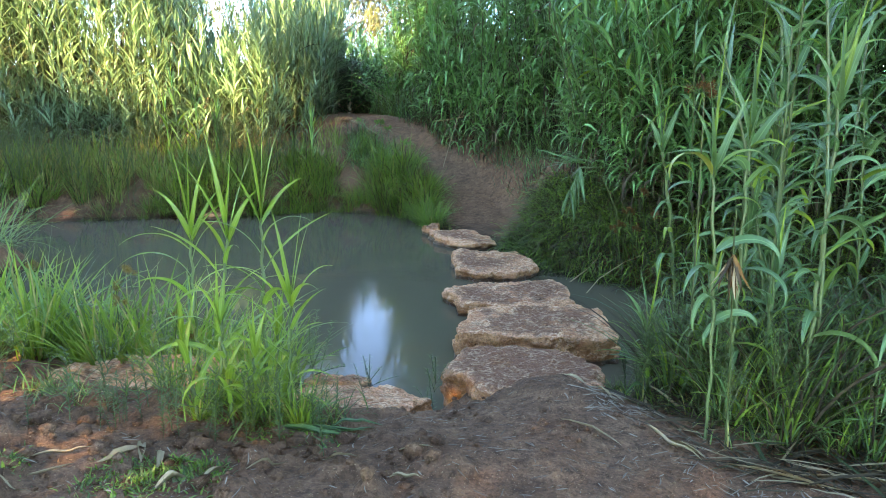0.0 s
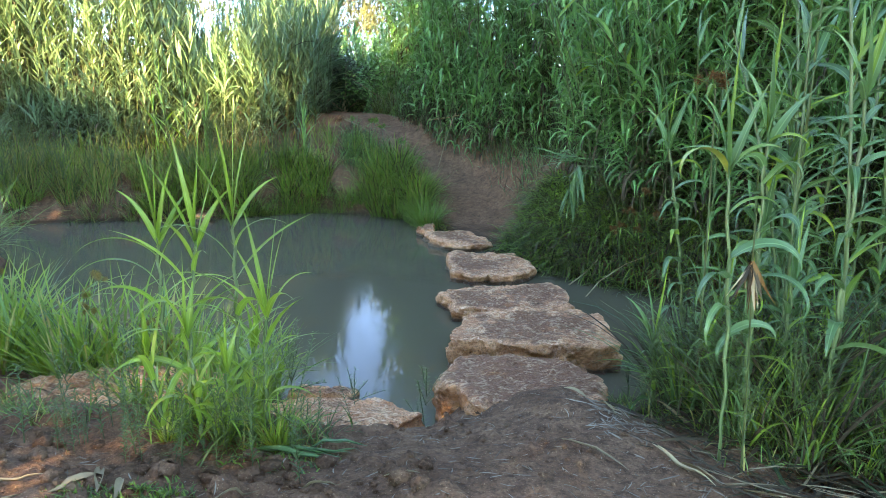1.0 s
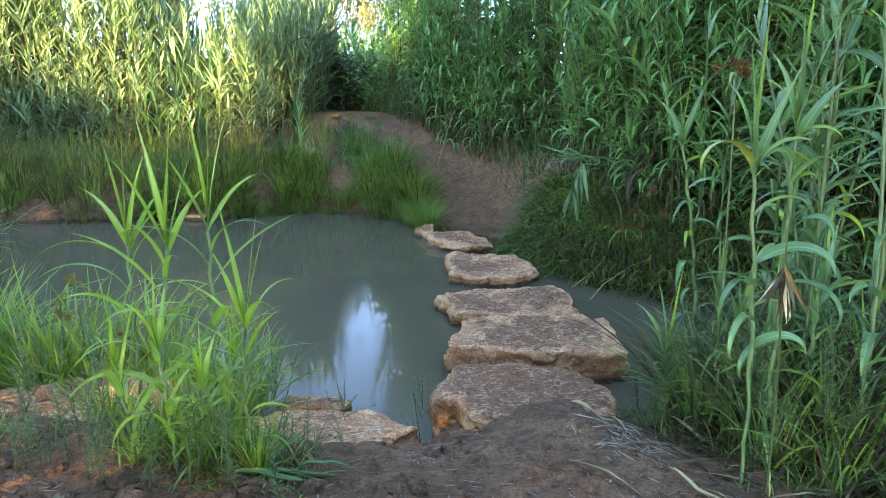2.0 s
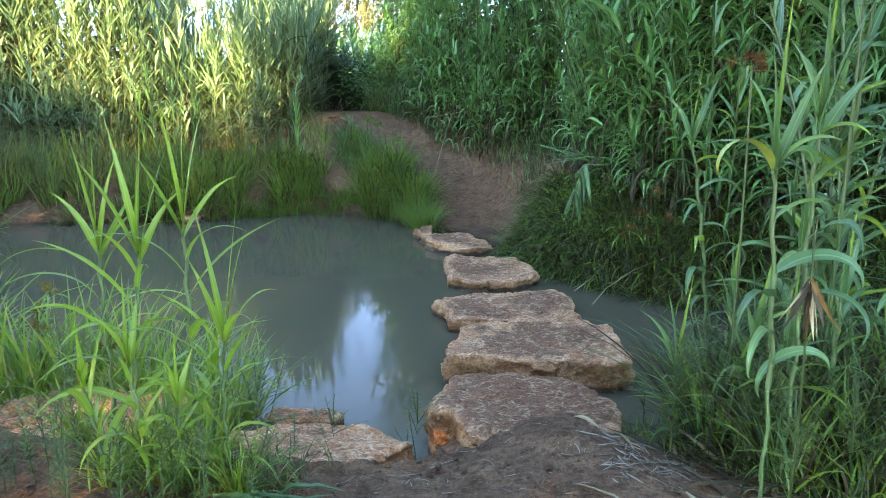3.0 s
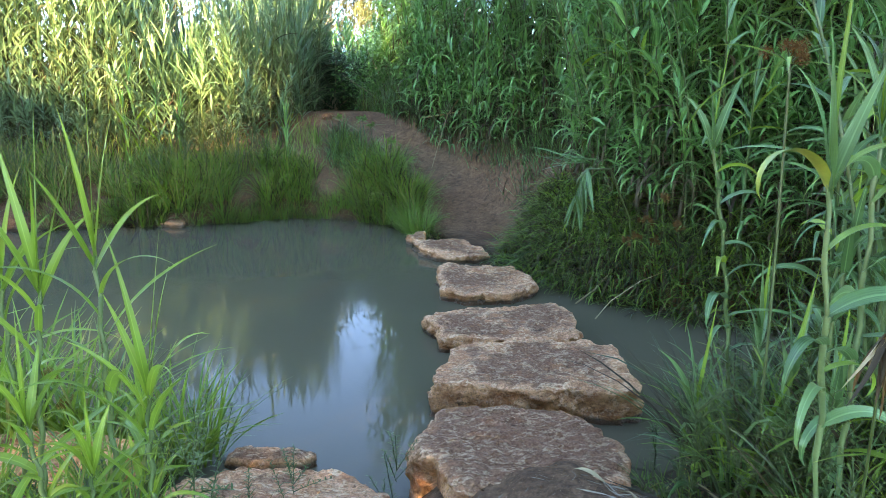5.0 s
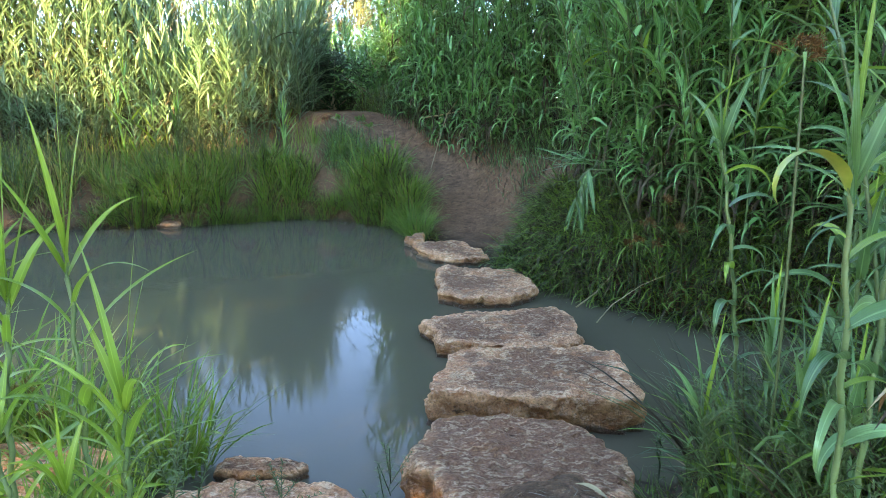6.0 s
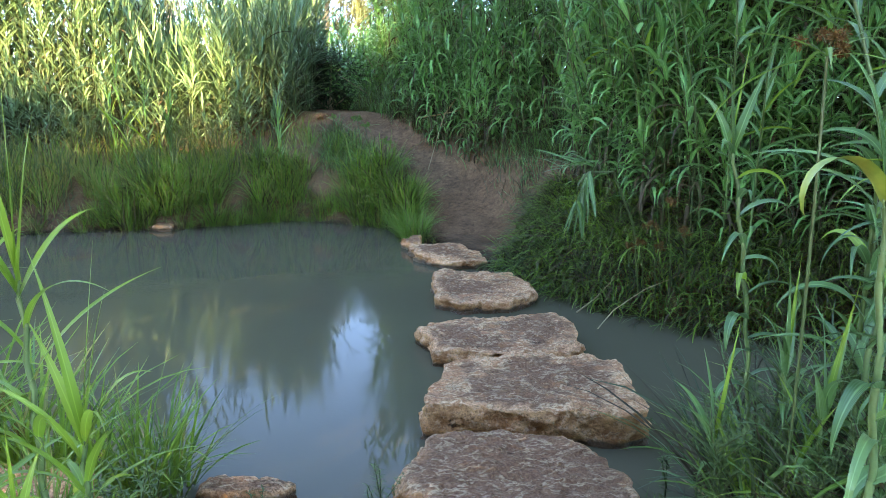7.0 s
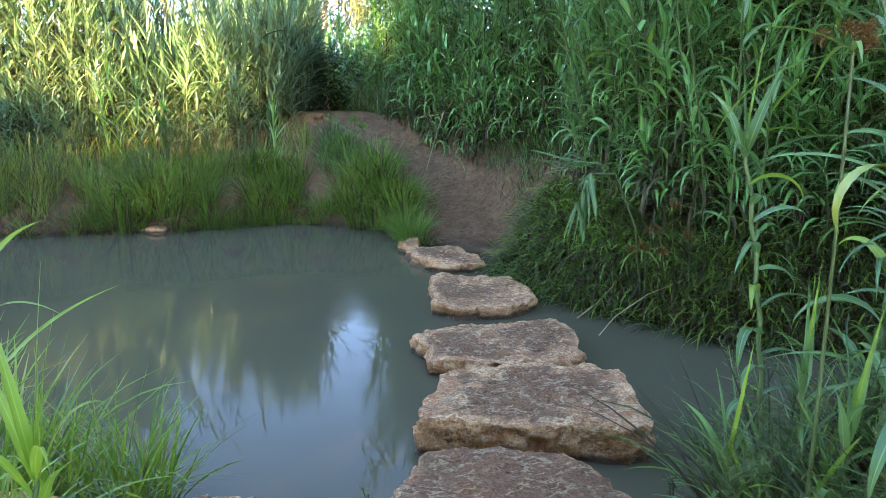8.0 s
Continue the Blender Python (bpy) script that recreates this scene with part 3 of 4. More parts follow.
reed_bed("reeds closing the far end of the path", [(-3.0, 16.5), (-1.2, 16.0), (1.5, 16.2), (2, 20), (-5, 20), (-4.5, 17)], 420, (1.2, 2.1), STILL, (0.3, 1.2), 0.5, [REED_BLUE, DEAD], width=0.04, leaves=22)
reed_bed("deep shaded reeds behind the front of the stand", [(-16, 14.4), (-4, 14.8), (-2.6, 14.9), (-2.8, 17), (-16, 17)], 480, (1.1, 2.0), STILL, (0.3, 1.2), 0.6, [REED, DEAD], width=0.055, leaves=20, segs=3)
# Added tall behind the corner to keep sun off the path's far end.
reed_bed("thick reeds added behind the corner of the stand to shade the path end", [(-4.1, 14.6), (-2.5, 14.6), (-2.7, 17.2), (-4.1, 17)], 190, (2.1, 3.0), STILL, (0.2, 1.1), 0.6, [REED, DEAD], width=0.05, leaves=24, segs=3)
# Mostly out of view: added to cut skylight over the right bank.
reed_bed("dark stand of tall reeds added beyond the near canes to block sky", [(2.7, 2.0), (7, 1.5), (8, 4.2), (4, 4.35), (2.9, 4.3)], 240, (2.2, 3.6), lambda p: (0 * p[:, 0] - 0.05, 0 * p[:, 0]), (0.6, 1.8), 0.6, [REED_BLUE, DEAD], width=0.05, leaves=28, segs=4)
reed_bed("deep shaded reeds above the path", [(-1.35, 15.6), (0, 15.4), (3, 14.5), (7, 14), (8, 17), (-1.4, 17.5)], 260, (2.2, 3.6), STILL, (0.5, 1.5), 0.6, [REED_BLUE, DEAD], width=0.06, leaves=20, segs=3)


# ---- undergrowth of the reed beds ----
reed_bed("young reeds and dead leaves along the foot of the reeds", [(-15, 10.6), (-9, 10.8), (-6, 11.2), (-4.6, 11.7), (-3.2, 11.9), (-2.4, 12.3), (-2.6, 13.4), (-4.6, 12.6), (-9, 11.9), (-15, 11.7)],
         300, (0.6, 1.7), STILL, (0.3, 1.6), 0.42, [REED, DEAD], width=0.034, leaves=18, dead=0.8)
reed_bed("young drooping reeds at the foot of the tall reeds", [(-0.8, 13.5), (-0.2, 12.2), (0.4, 11.6), (1.1, 10.95), (1.7, 10.35), (3, 9.9), (3, 10.6), (1.2, 11.5), (0.3, 12.3), (-0.4, 13.6)],
         170, (0.7, 2.0), OVER, (1.2, 2.4), 0.50, [REED_BLUE, DEAD], width=0.036, leaves=20, segs=5, dead=0.5)
reed_bed("leafy young reeds leaning over the stream bank", [(1.72, 9.4), (1.6, 8.5), (1.75, 7.8), (2.15, 7.15), (3, 6.75), (6, 6.3), (6, 7.0), (3, 7.3), (2.4, 7.7), (2.1, 9.4)],
         300, (0.8, 2.5), OVER, (1.0, 2.4), 0.50, [REED_BLUE, DEAD], width=0.034, leaves=28, segs=5, dead=0.6)
reed_bed("low tangled growth behind the dark shrubs", [(-4.2, 16.3), (-2.4, 16.6), (0.5, 16.4), (0.5, 18), (-4.5, 18)], 260, (0.5, 1.3), STILL, (0.3, 1.4), 0.45, [REED_BLUE, DEAD], width=0.035, leaves=20, segs=3)


# ---- grasses ----
def strewn(box, count, gap, keep=None):
    """Places in a box of the plan whose distance from the water lies in gap."""
    kept = np.zeros((0, 2))
    while len(kept) < count:
        p = rng.uniform((box[0], box[1]), (box[2], box[3]), (count * 6, 2))
        d = shore_gap(p[:, 0], p[:, 1])
        ok = (d > gap[0]) & (d < gap[1])
        if keep is not None:
            ok &= keep(p)
        kept = np.concatenate([kept, p[ok]])
    return kept[:count]


def off_trail(p):
    return (np.abs(p[:, 0] - trail_x(p[:, 1])) > 0.62) | (p[:, 1] < 8.7)


def blade_field(name, label, p, per, length, width, droop, mats, shares, spread_by=0.05, rise=(0.9, 1.5), category="grass", down=None):
    """Grass that nobody could count: blades in small bunches, in one mesh."""
    soup = Soup()
    base2 = np.repeat(p, per, 0) + rng.normal(0, spread_by, (len(p) * per, 2))
    z = land(base2[:, 0], base2[:, 1]) - 0.015
    base = np.column_stack([base2, z])
    k = len(base)
    az = rng.uniform(0, 2 * np.pi, k)
    if down is not None:
        az = np.where(rng.random(k) < 0.65, down + rng.normal(0, 0.9, k), az)
    pick = rng.choice(len(mats), k, p=shares)
    for m in range(len(mats)):
        w = pick == m
        n = w.sum()
        soup.add(*ribbons(base[w], az[w], rng.uniform(*rise, n), rng.uniform(*length, n), width * rng.uniform(0.6, 1.4, n), rng.uniform(*droop, n), rng.normal(0, 0.4, n), rng.normal(0, 0.4, n), 4), mat=m)
    return tagged(part(name, soup, mats), label, category, kind="stuff")


# Some near-black blades stand in for shade in the hollow bank.
blade_field("bank_grass", "dark overhanging grass on the steep shaded stream bank", strewn((0.75, 6.0, 4.5, 9.0), 900, (-0.03, 0.8), lambda p: (p[:, 0] - trail_x(p[:, 1]) > 0.42) & (p[:, 0] > 0.55 + 0.9 * (p[:, 1] - 8.2))), 14,
            (0.2, 0.5), 0.013, (0.9, 2.2), [GRASS, WEED, DEAD, DARK_LEAF, YOUNG_SUNNY], [0.40, 0.12, 0.26, 0.14, 0.08], 0.09, (0.2, 1.5), down=-2.3)
blade_field("bank_litter", "tangle of dead grass low on the shaded bank", strewn((0.75, 6.0, 4.5, 9.0), 560, (-0.02, 0.9), lambda p: (p[:, 0] - trail_x(p[:, 1]) > 0.42) & (p[:, 0] > 0.55 + 0.9 * (p[:, 1] - 8.2))), 12,
            (0.12, 0.45), 0.008, (0.5, 2.2), [DEAD, GRASS, DARK_LEAF], [0.5, 0.2, 0.3], 0.08, (0.1, 1.3), down=-2.3)
blade_field("bank_fringe", "hanging fringe of dead and green grass along the far water's edge", strewn((-9, 9.0, 0.1, 11.6), 330, (-0.04, 0.10), lambda p: value_noise(p[:, 0] * 2.2, p[:, 1] * 2.2, 41) > -0.2), 11,
            (0.08, 0.34), 0.009, (0.6, 2.4), [DEAD, GRASS, PALE, DARK_LEAF], [0.42, 0.28, 0.15, 0.15], 0.05, (0.1, 1.3), down=-1.6)
blade_field("bank_weeds", "thin yellow-green weeds and dry stems on the far slope", strewn((-9, 9.3, -2.0, 12.6), 420, (-0.06, 1.4), lambda p: off_trail(p) & (value_noise(p[:, 0] * 1.8, p[:, 1] * 2.5, 31) > -0.05)), 9,
            (0.2, 0.8), 0.011, (0.1, 1.0), [GRASS, PALE, YOUNG_SUNNY, DEAD], [0.28, 0.38, 0.22, 0.12], 0.05, (0.9, 1.55), category="weeds")
blade_field("slope_grass", "short dark grass beside the far path", strewn((-1.8, 10.0, 2.4, 15.5), 800, (0.3, 6.0), lambda p: off_trail(p) & (np.abs(p[:, 0] - trail_x(p[:, 1])) < 1.5)), 13,
            (0.12, 0.5), 0.008, (0.2, 1.4), [REED_BLUE, WEED, DEAD, DARK_LEAF], [0.25, 0.3, 0.25, 0.2], 0.07)
blade_field("crest_grass", "grass where the far path runs in among reeds", strewn((-3.6, 13.5, -0.2, 17.5), 260, (0.5, 9.0), lambda p: np.abs(p[:, 0] - trail_x(p[:, 1])) > 0.75), 12,
            (0.3, 0.9), 0.012, (0.2, 1.2), [REED, GRASS, DEAD], [0.5, 0.3, 0.2], 0.08)
blade_field("near_grass", "low creeping grass and herbs on the near bank", np.concatenate([strewn((-2.8, 3.1, -0.95, 3.4), 30, (0.02, 1.2)), strewn((-1.0, 2.95, -0.4, 3.35), 40, (0.02, 1.2)), strewn((0.98, 2.9, 2.4, 4.2), 170, (-0.02, 1.5), lambda p: p[:, 0] > 0.98 + 0.35 * (3.6 - p[:, 1]))]), 16,
            (0.05, 0.22), 0.007, (0.3, 1.6), [WEED, GRASS, PALE], [0.5, 0.38, 0.12], 0.05, (0.4, 1.4))

blade_field("fallen_leaves", "mat of dead brown reed leaves under the near canes", strewn((1.05, 2.3, 3.0, 3.9), 420, (0.05, 3.0), lambda p: p[:, 0] > 1.02 + 0.35 * np.maximum(0, 3.6 - p[:, 1])), 7,
            (0.10, 0.45), 0.014, (0.0, 0.5), [DEAD, DRY, DARK_LEAF], [0.80, 0.08, 0.12], 0.06, (-0.05, 0.35), category="leaves")
blade_field("herb_patch", "low mat of tiny-leaved green herbs on bare soil", np.concatenate([strewn((-1.2, 2.42, -0.72, 2.66), 60, (0, 3)), strewn((-1.65, 2.45, -1.5, 2.6), 8, (0, 3)), strewn((-0.9, 2.85, -0.3, 3.1), 20, (0, 3))]), 42,
            (0.015, 0.06), 0.009, (0.2, 1.6), [WEED, YOUNG_SUNNY, GRASS], [0.4, 0.3, 0.3], 0.035, (0.2, 1.5), category="herbs")


def tuft_mesh(name, blades, length, width, droop, radius, mats, shares, rise=(1.0, 1.52), fold=0.0):
    soup = Soup()
    r, a = radius * np.sqrt(rng.random(blades)), rng.uniform(0, 2 * np.pi, blades)
    base = np.column_stack([r * np.cos(a), r * np.sin(a), np.full(blades, -0.03)])
    az = a + rng.normal(0, 0.7, blades)
    pick = rng.choice(len(mats), blades, p=shares)
    for m in range(len(mats)):
        w = pick == m
        n = w.sum()
        if n:
            soup.add(*ribbons(base[w], az[w], rng.uniform(*rise, n), rng.uniform(*length, n), width * rng.uniform(0.7, 1.3, n), rng.uniform(*droop, n), rng.normal(0, 0.5, n), rng.normal(0, 0.35, n), 6, fold), mat=m)
    return soup.mesh(name, mats)


def place_tufts(meshes, places, sizes, label, group, name="grass_tuft", category="grass", blades=0):
    for k, (x, y) in enumerate(places):
        ob = new(name, meshes[k % len(meshes)])
        s = sizes[k] if np.ndim(sizes) else rng.uniform(0.8, 1.2)
        ob.matrix_world = pose(x, y, max(float(land(x, y)), -0.04), 0, 0, rng.uniform(0, 360)) @ Matrix.Scale(s, 4)
        tagged(ob, label, category, group)
        for _ in range(blades):
            blade = new("blade", BLADES[rng.integers(len(BLADES))])
            blade.parent = ob
            a = rng.uniform(0, 360)
            blade.matrix_local = pose(0.06 * math.cos(radians(a)), 0.06 * math.sin(radians(a)), -0.02, 0, 0, a + rng.normal(0, 40)) @ Matrix.Scale(rng.uniform(0.7, 1.15), 4)


BLADES = [Soup().add(*ribbons([(0, 0, 0)], 0, rng.uniform(1.05, 1.5), rng.uniform(0.55, 0.9), rng.uniform(0.014, 0.026), rng.uniform(0.3, 1.7), rng.normal(0, 0.5), rng.normal(0, 0.3), 9, 0.35)).mesh("blade", [(GRASS, YOUNG_SUNNY, CANE)[k % 3]]) for k in range(14)]
UPRIGHT = [tuft_mesh("upright sedge", 84, (0.3, 1.15), 0.021, (0.05, 1.9), 0.20, [GRASS, YOUNG_SUNNY, PALE, DEAD], [0.52, 0.18, 0.10, 0.20], (0.85, 1.57)) for _ in range(4)]
SEDGE = [tuft_mesh("sedge", 110, (0.3, 0.95), 0.013, (0.1, 1.6), 0.18, [GRASS, PALE, DEAD], [0.86, 0.06, 0.08]) for _ in range(4)]
# The darkest blades stand in for shaded gaps inside the tufts.
LUSH = [tuft_mesh("lush grass", 44, (0.4, 1.05), 0.017, (0.1, 1.5), 0.12, [GRASS, CANE, YOUNG_SUNNY, DEAD, DARK_LEAF], [0.16, 0.28, 0.06, 0.26, 0.24], fold=0.3) for _ in range(5)]
# Mostly sunlit-tinted blades: the sun on the pond-side sedges is in their colour.
SUNNY_SEDGE = [tuft_mesh("sedge with sunlit-tinted blades", 70, (0.4, 0.9), 0.019, (0.1, 1.2), 0.12, [YOUNG_SUNNY, GRASS, PALE], [0.66, 0.24, 0.10], fold=0.3) for _ in range(4)]
WISPY = [tuft_mesh("wispy grass", 60, (0.3, 0.7), 0.007, (0.1, 1.0), 0.10, [PALE, GRASS, DEAD], [0.42, 0.42, 0.16]) for _ in range(3)]

far_green = strewn((-4.2, 9.3, -0.15, 11.9), 150, (-0.06, 0.75), lambda p: off_trail(p) & (value_noise(p[:, 0] * 2.6 + 3, p[:, 1] * 1.6, 17) > -0.10))
place_tufts(UPRIGHT, far_green, rng.uniform(0.3, 0.72, len(far_green)), "bright green sedge tuft at the far water's edge", "sedge tufts along the far shore")
shore_green = strewn((-4.6, 9.3, -0.1, 11.4), 60, (-0.07, 0.10), off_trail)
place_tufts(UPRIGHT, shore_green, rng.uniform(0.2, 0.45, len(shore_green)), "green sedge tuft hanging over the far water's edge", "sedge tufts along the far shore")
left_green = strewn((-8.0, 9.2, -3.3, 10.9), 16, (-0.08, 0.5))
place_tufts(UPRIGHT, left_green, rng.uniform(0.4, 0.75, len(left_green)), "thin green sedge tuft among far bank weeds", "sedge tufts along the far shore")
brow = np.array([(trail_x(y) - d, y) for y, d in zip(rng.uniform(10.7, 12.4, 16), rng.uniform(0.75, 1.3, 16))], float)
place_tufts(SEDGE, brow, rng.uniform(0.3, 0.6, len(brow)), "dark green sedge tuft on the brow beside the path", "sedge tufts along the far shore")
edge = np.array([(-0.2, 9.55), (-0.28, 9.75), (-0.12, 9.7), (-0.35, 9.95), (-0.15, 9.9), (-0.42, 10.2), (-0.25, 10.15)])
place_tufts(SEDGE, edge, rng.uniform(0.45, 0.7, len(edge)), "green sedge tuft beside the small pale rock", "sedge tufts along the far shore")
far_pale = strewn((-8.5, 9.2, -3.2, 12), 70, (0.02, 1.3))
place_tufts(WISPY, far_pale, rng.uniform(0.7, 1.3, len(far_pale)), "wispy half-dry grass tuft on the far bank", "wispy tufts on the far bank")
right_lush = np.concatenate([strewn((1.15, 2.95, 2.9, 4.3), 40, (0.0, 1.8), lambda p: p[:, 0] > 1.27 + 0.35 * np.maximum(0, 3.6 - p[:, 1])), rng.uniform((1.3, 2.8), (2.1, 3.05), (6, 2))])
place_tufts(LUSH, right_lush, np.concatenate([rng.uniform(0.5, 0.9, len(right_lush) - 6), rng.uniform(0.4, 0.62, 6)]), "lush green grass tuft among canes on the near bank", "grass tufts on the near bank", blades=9)
near_bright = rng.uniform((1.4, 3.1), (2.0, 3.9), (10, 2))
place_tufts(LUSH, near_bright, rng.uniform(0.6, 0.95, 10), "green grass tuft between canes", "grass tufts on the near bank", blades=8)
left_lush = np.array([(-1.85, 4.15), (-1.6, 4.12), (-2.15, 4.25), (-2.55, 4.3), (-1.3, 4.1), (-1.08, 4.22), (-0.98, 4.3), (-1.95, 3.95), (-2.35, 4.0), (-2.8, 4.2), (-2.3, 3.4), (-0.95, 3.42), (-1.45, 4.18), (-0.72, 3.2), (-0.95, 3.2), (-0.55, 3.05), (-0.78, 3.05), (-1.25, 3.3), (-1.0, 3.05)])
place_tufts(SUNNY_SEDGE, left_lush, [1.1, 1.1, 1.1, 1.0, 0.9, 0.8, 0.75, 0.85, 0.95, 0.95, 0.6, 0.5, 1.0, 0.42, 0.4, 0.35, 0.35, 0.4, 0.3], "lush sedge clump beside the pond on the near bank", "grass tufts on the near bank", blades=14)


# ---- single canes ----
def giant_cane(label, x, y, height, lean, plane, leaves, leaf, width, droop, seed, stiff=0.0, first=0.08, group="giant canes on the near bank", mat=CANE, thick=0.0095, spears=0, spear=0.38):
    """One cane with jointed culm and broad leaves in two ranks, each leaf a part; spears are the upright young leaves at its tip."""
    r = np.random.default_rng(seed)
    root = tagged(new("giant_cane"), label, "cane", group)
    root.location = (x, y, float(land(x, y)) - 0.03)
    t = np.linspace(0, 1, 2 * leaves + 1)
    line = np.stack([lean[0] * height * t ** 1.7, lean[1] * height * t ** 1.7, height * (t - 0.1 * math.hypot(*lean) * t * t)], -1)
    if spears:
        line[:, 0] += 0.006 * np.sin(np.arange(len(t)) * np.pi / 2) * (t > 0.1)
    rad = np.interp(t, [0, 0.7, 1], [thick * 0.9, thick * 0.8, thick * 0.5]) * (1 + 0.05 * (np.arange(len(t)) % 2))
    part("culm", Soup().add(*tubes(line[None], rad[None], 8)), CULM, root, "jointed pale green culm")
    tidy = 0.35 if spears else 0.75

    def on(a):
        return np.array([np.interp(a, t, line[:, c]) for c in range(3)])

    for k, a in enumerate(np.linspace(first, 0.97, leaves) + r.uniform(-0.015, 0.01, leaves)):
        if spears and not stiff and r.random() < 0.12:
            continue
        base = on(a)
        top = max(0.0, (a - 0.7) / 0.3)
        az = plane + (math.pi + 0.5 if k % 2 else -0.5) + r.normal(0, tidy)
        el = (0.70 if spears and not stiff else 0.85) + 0.40 * top + 0.3 * stiff + r.normal(0, 0.2)
        bend = r.uniform(*droop) * (1 - (0.35 if spears else 0.75) * top)
        ln = leaf * r.uniform(0.55, 1.1) * (0.75 + 0.25 * math.sin(math.pi * min(1, a)))
        blade = ribbons([base], az, el, ln, width * r.uniform(0.65, 1.15) * (1 - 0.2 * top), bend, r.normal(0, 0.8), r.normal(0, 0.4), 14, 0.3, 0.05 if spears and not stiff else -0.25, r.uniform(1.0, 1.7))
        # One upper leaf wears the painted sunlit yellow.
        yellow_tinted = seed == 12 and k == leaves - 2
        if yellow_tinted:
            blade = ribbons([on(0.98)], 3.3, 1.15, 0.32, 0.046, 3.4, 0.25, 0.2, 14, 0.3, 0.3, 1.5)
        soup = Soup().add(*blade)
        if spears:
            q = np.linspace(0, 1, 4)
            sheath = np.array([on(a - 0.075 * (1 - s)) for s in q])
            soup.add(*tubes(sheath[None], (thick * np.interp(a, [0, 0.7, 1], [1.1, 1.0, 0.75]) * (1.03 + 0.14 * q ** 3))[None], 8), mat=1)
        # Leaves picked at random take the sunlit tint in place of sun flecks.
        pick = YELLOW if yellow_tinted else YOUNG_SUNNY if r.random() < 0.14 else mat
        part("leaf", soup, [pick, CULM], root, "leaf painted sunlit yellow" if yellow_tinted else "")
    for k in range(spears):
        az = plane + math.pi * (k % 2) + r.normal(0, 0.3)
        up = 1.52 - 0.10 * k + r.normal(0, 0.05)
        ln = spear * (1.0 - 0.10 * k) * r.uniform(0.9, 1.1)
        blade = ribbons([on(1.0 - 0.012 * k)], az, up, ln, width * (0.5 if k == 0 else 1.0), 0.02 + (0.16 * k + 0.9 * (k > 2) * r.random()) * r.uniform(0.4, 1.2), r.normal(1.1, 0.35) * (-1) ** k, r.normal(0, 0.2), 12, 0.35, -0.35, 2.6)
        part("leaf", Soup().add(*blade), YOUNG_SUNNY if k == 0 else mat, root, "upright young leaf" if k == 0 else "")
    return root


TALL = "tall giant cane with broad arching blue-green leaves"
giant_cane(TALL + ", by the stepping stones", 1.40, 3.90, 1.44, (-0.13, 0.0), 0.1, 14, 0.28, 0.042, (2.0, 3.3), 1, first=0.32, thick=0.0072, spears=4, spear=0.40)
giant_cane("giant cane with an upper leaf painted sunlit yellow and straight tip", 1.23, 2.97, 1.20, (-0.08, 0.0), 0.15, 9, 0.32, 0.046, (2.2, 3.4), 12, first=0.48, thick=0.0076, spears=4, spear=0.48)
giant_cane(TALL, 1.36, 3.10, 1.31, (-0.03, 0.0), -0.2, 11, 0.34, 0.046, (2.1, 3.3), 3, first=0.32, thick=0.0074, spears=5, spear=0.48)
giant_cane(TALL, 1.66, 3.04, 1.5, (-0.02, 0.0), 0.3, 12, 0.38, 0.046, (2.0, 3.2), 7, first=0.32, thick=0.0074, spears=4, spear=0.46)
giant_cane("tall giant cane leaning over, upper leaves in the sun", 1.96, 2.85, 2.25, (-0.20, -0.02), 0.35, 16, 0.44, 0.056, (1.8, 3.0), 4, thick=0.0080, spears=4, spear=0.5)
for k, (gx, gy, gh, lx) in enumerate([(1.17, 3.62, 0.42, -0.06), (1.36, 3.45, 0.55, 0.03), (1.42, 3.68, 0.65, -0.08), (1.6, 3.30, 0.7, 0.0), (1.40, 3.22, 0.5, -0.03), (1.55, 3.6, 0.9, 0.05)]):
    giant_cane("short giant cane with broad folded blue-green leaves", gx, gy, gh, (lx, 0.0), 0.3 * k, 10, 0.34, 0.040, (0.8, 2.8), 300 + k, stiff=0.35, thick=0.0092, spears=4, spear=0.40)
r4 = np.random.default_rng(77)
for k in range(20):
    gx, gy = r4.uniform(1.65, 3.3), r4.uniform(3.25, 4.35)
    if shore_gap(gx, gy) > 0.0:
        giant_cane(TALL + " in a thicket", gx, gy, r4.uniform(1.3, 2.9), (r4.normal(-0.05, 0.07), r4.normal(-0.02, 0.06)), r4.uniform(0, 3.1), 27, r4.uniform(0.36, 0.52), 0.036, (0.8, 2.8), 100 + k, thick=0.0085)
LEFT = "young giant cane with upright light green leaves beside the pond"
for k, (gx, gy, gh, lx, pl, sp, nl) in enumerate([(-0.72, 3.12, 0.96, 0.01, 0.1, 0.50, 12), (-0.92, 3.08, 0.88, 0.08, 0.3, 0.54, 13), (-0.61, 3.10, 0.60, 0.03, 0.0, 0.52, 11), (-1.08, 3.25, 0.86, 0.00, 0.5, 0.44, 13),
                                                  (-0.84, 3.00, 0.50, -0.08, 1.2, 0.34, 9), (-0.72, 3.28, 0.40, 0.05, 2.4, 0.30, 8), (-1.00, 3.02, 0.42, -0.12, 2.0, 0.30, 8), (-0.78, 3.05, 0.35, 0.1, 1.0, 0.3, 8)]):
    giant_cane(LEFT, gx, gy, gh, (lx, 0.0), pl, nl, 0.44, 0.031, (0.5, 2.5), 40 + k, stiff=0.5, first=0.12, mat=YOUNG_SUNNY, thick=0.0072, group="young canes beside the pond", spears=5 if k < 4 else 4, spear=sp)
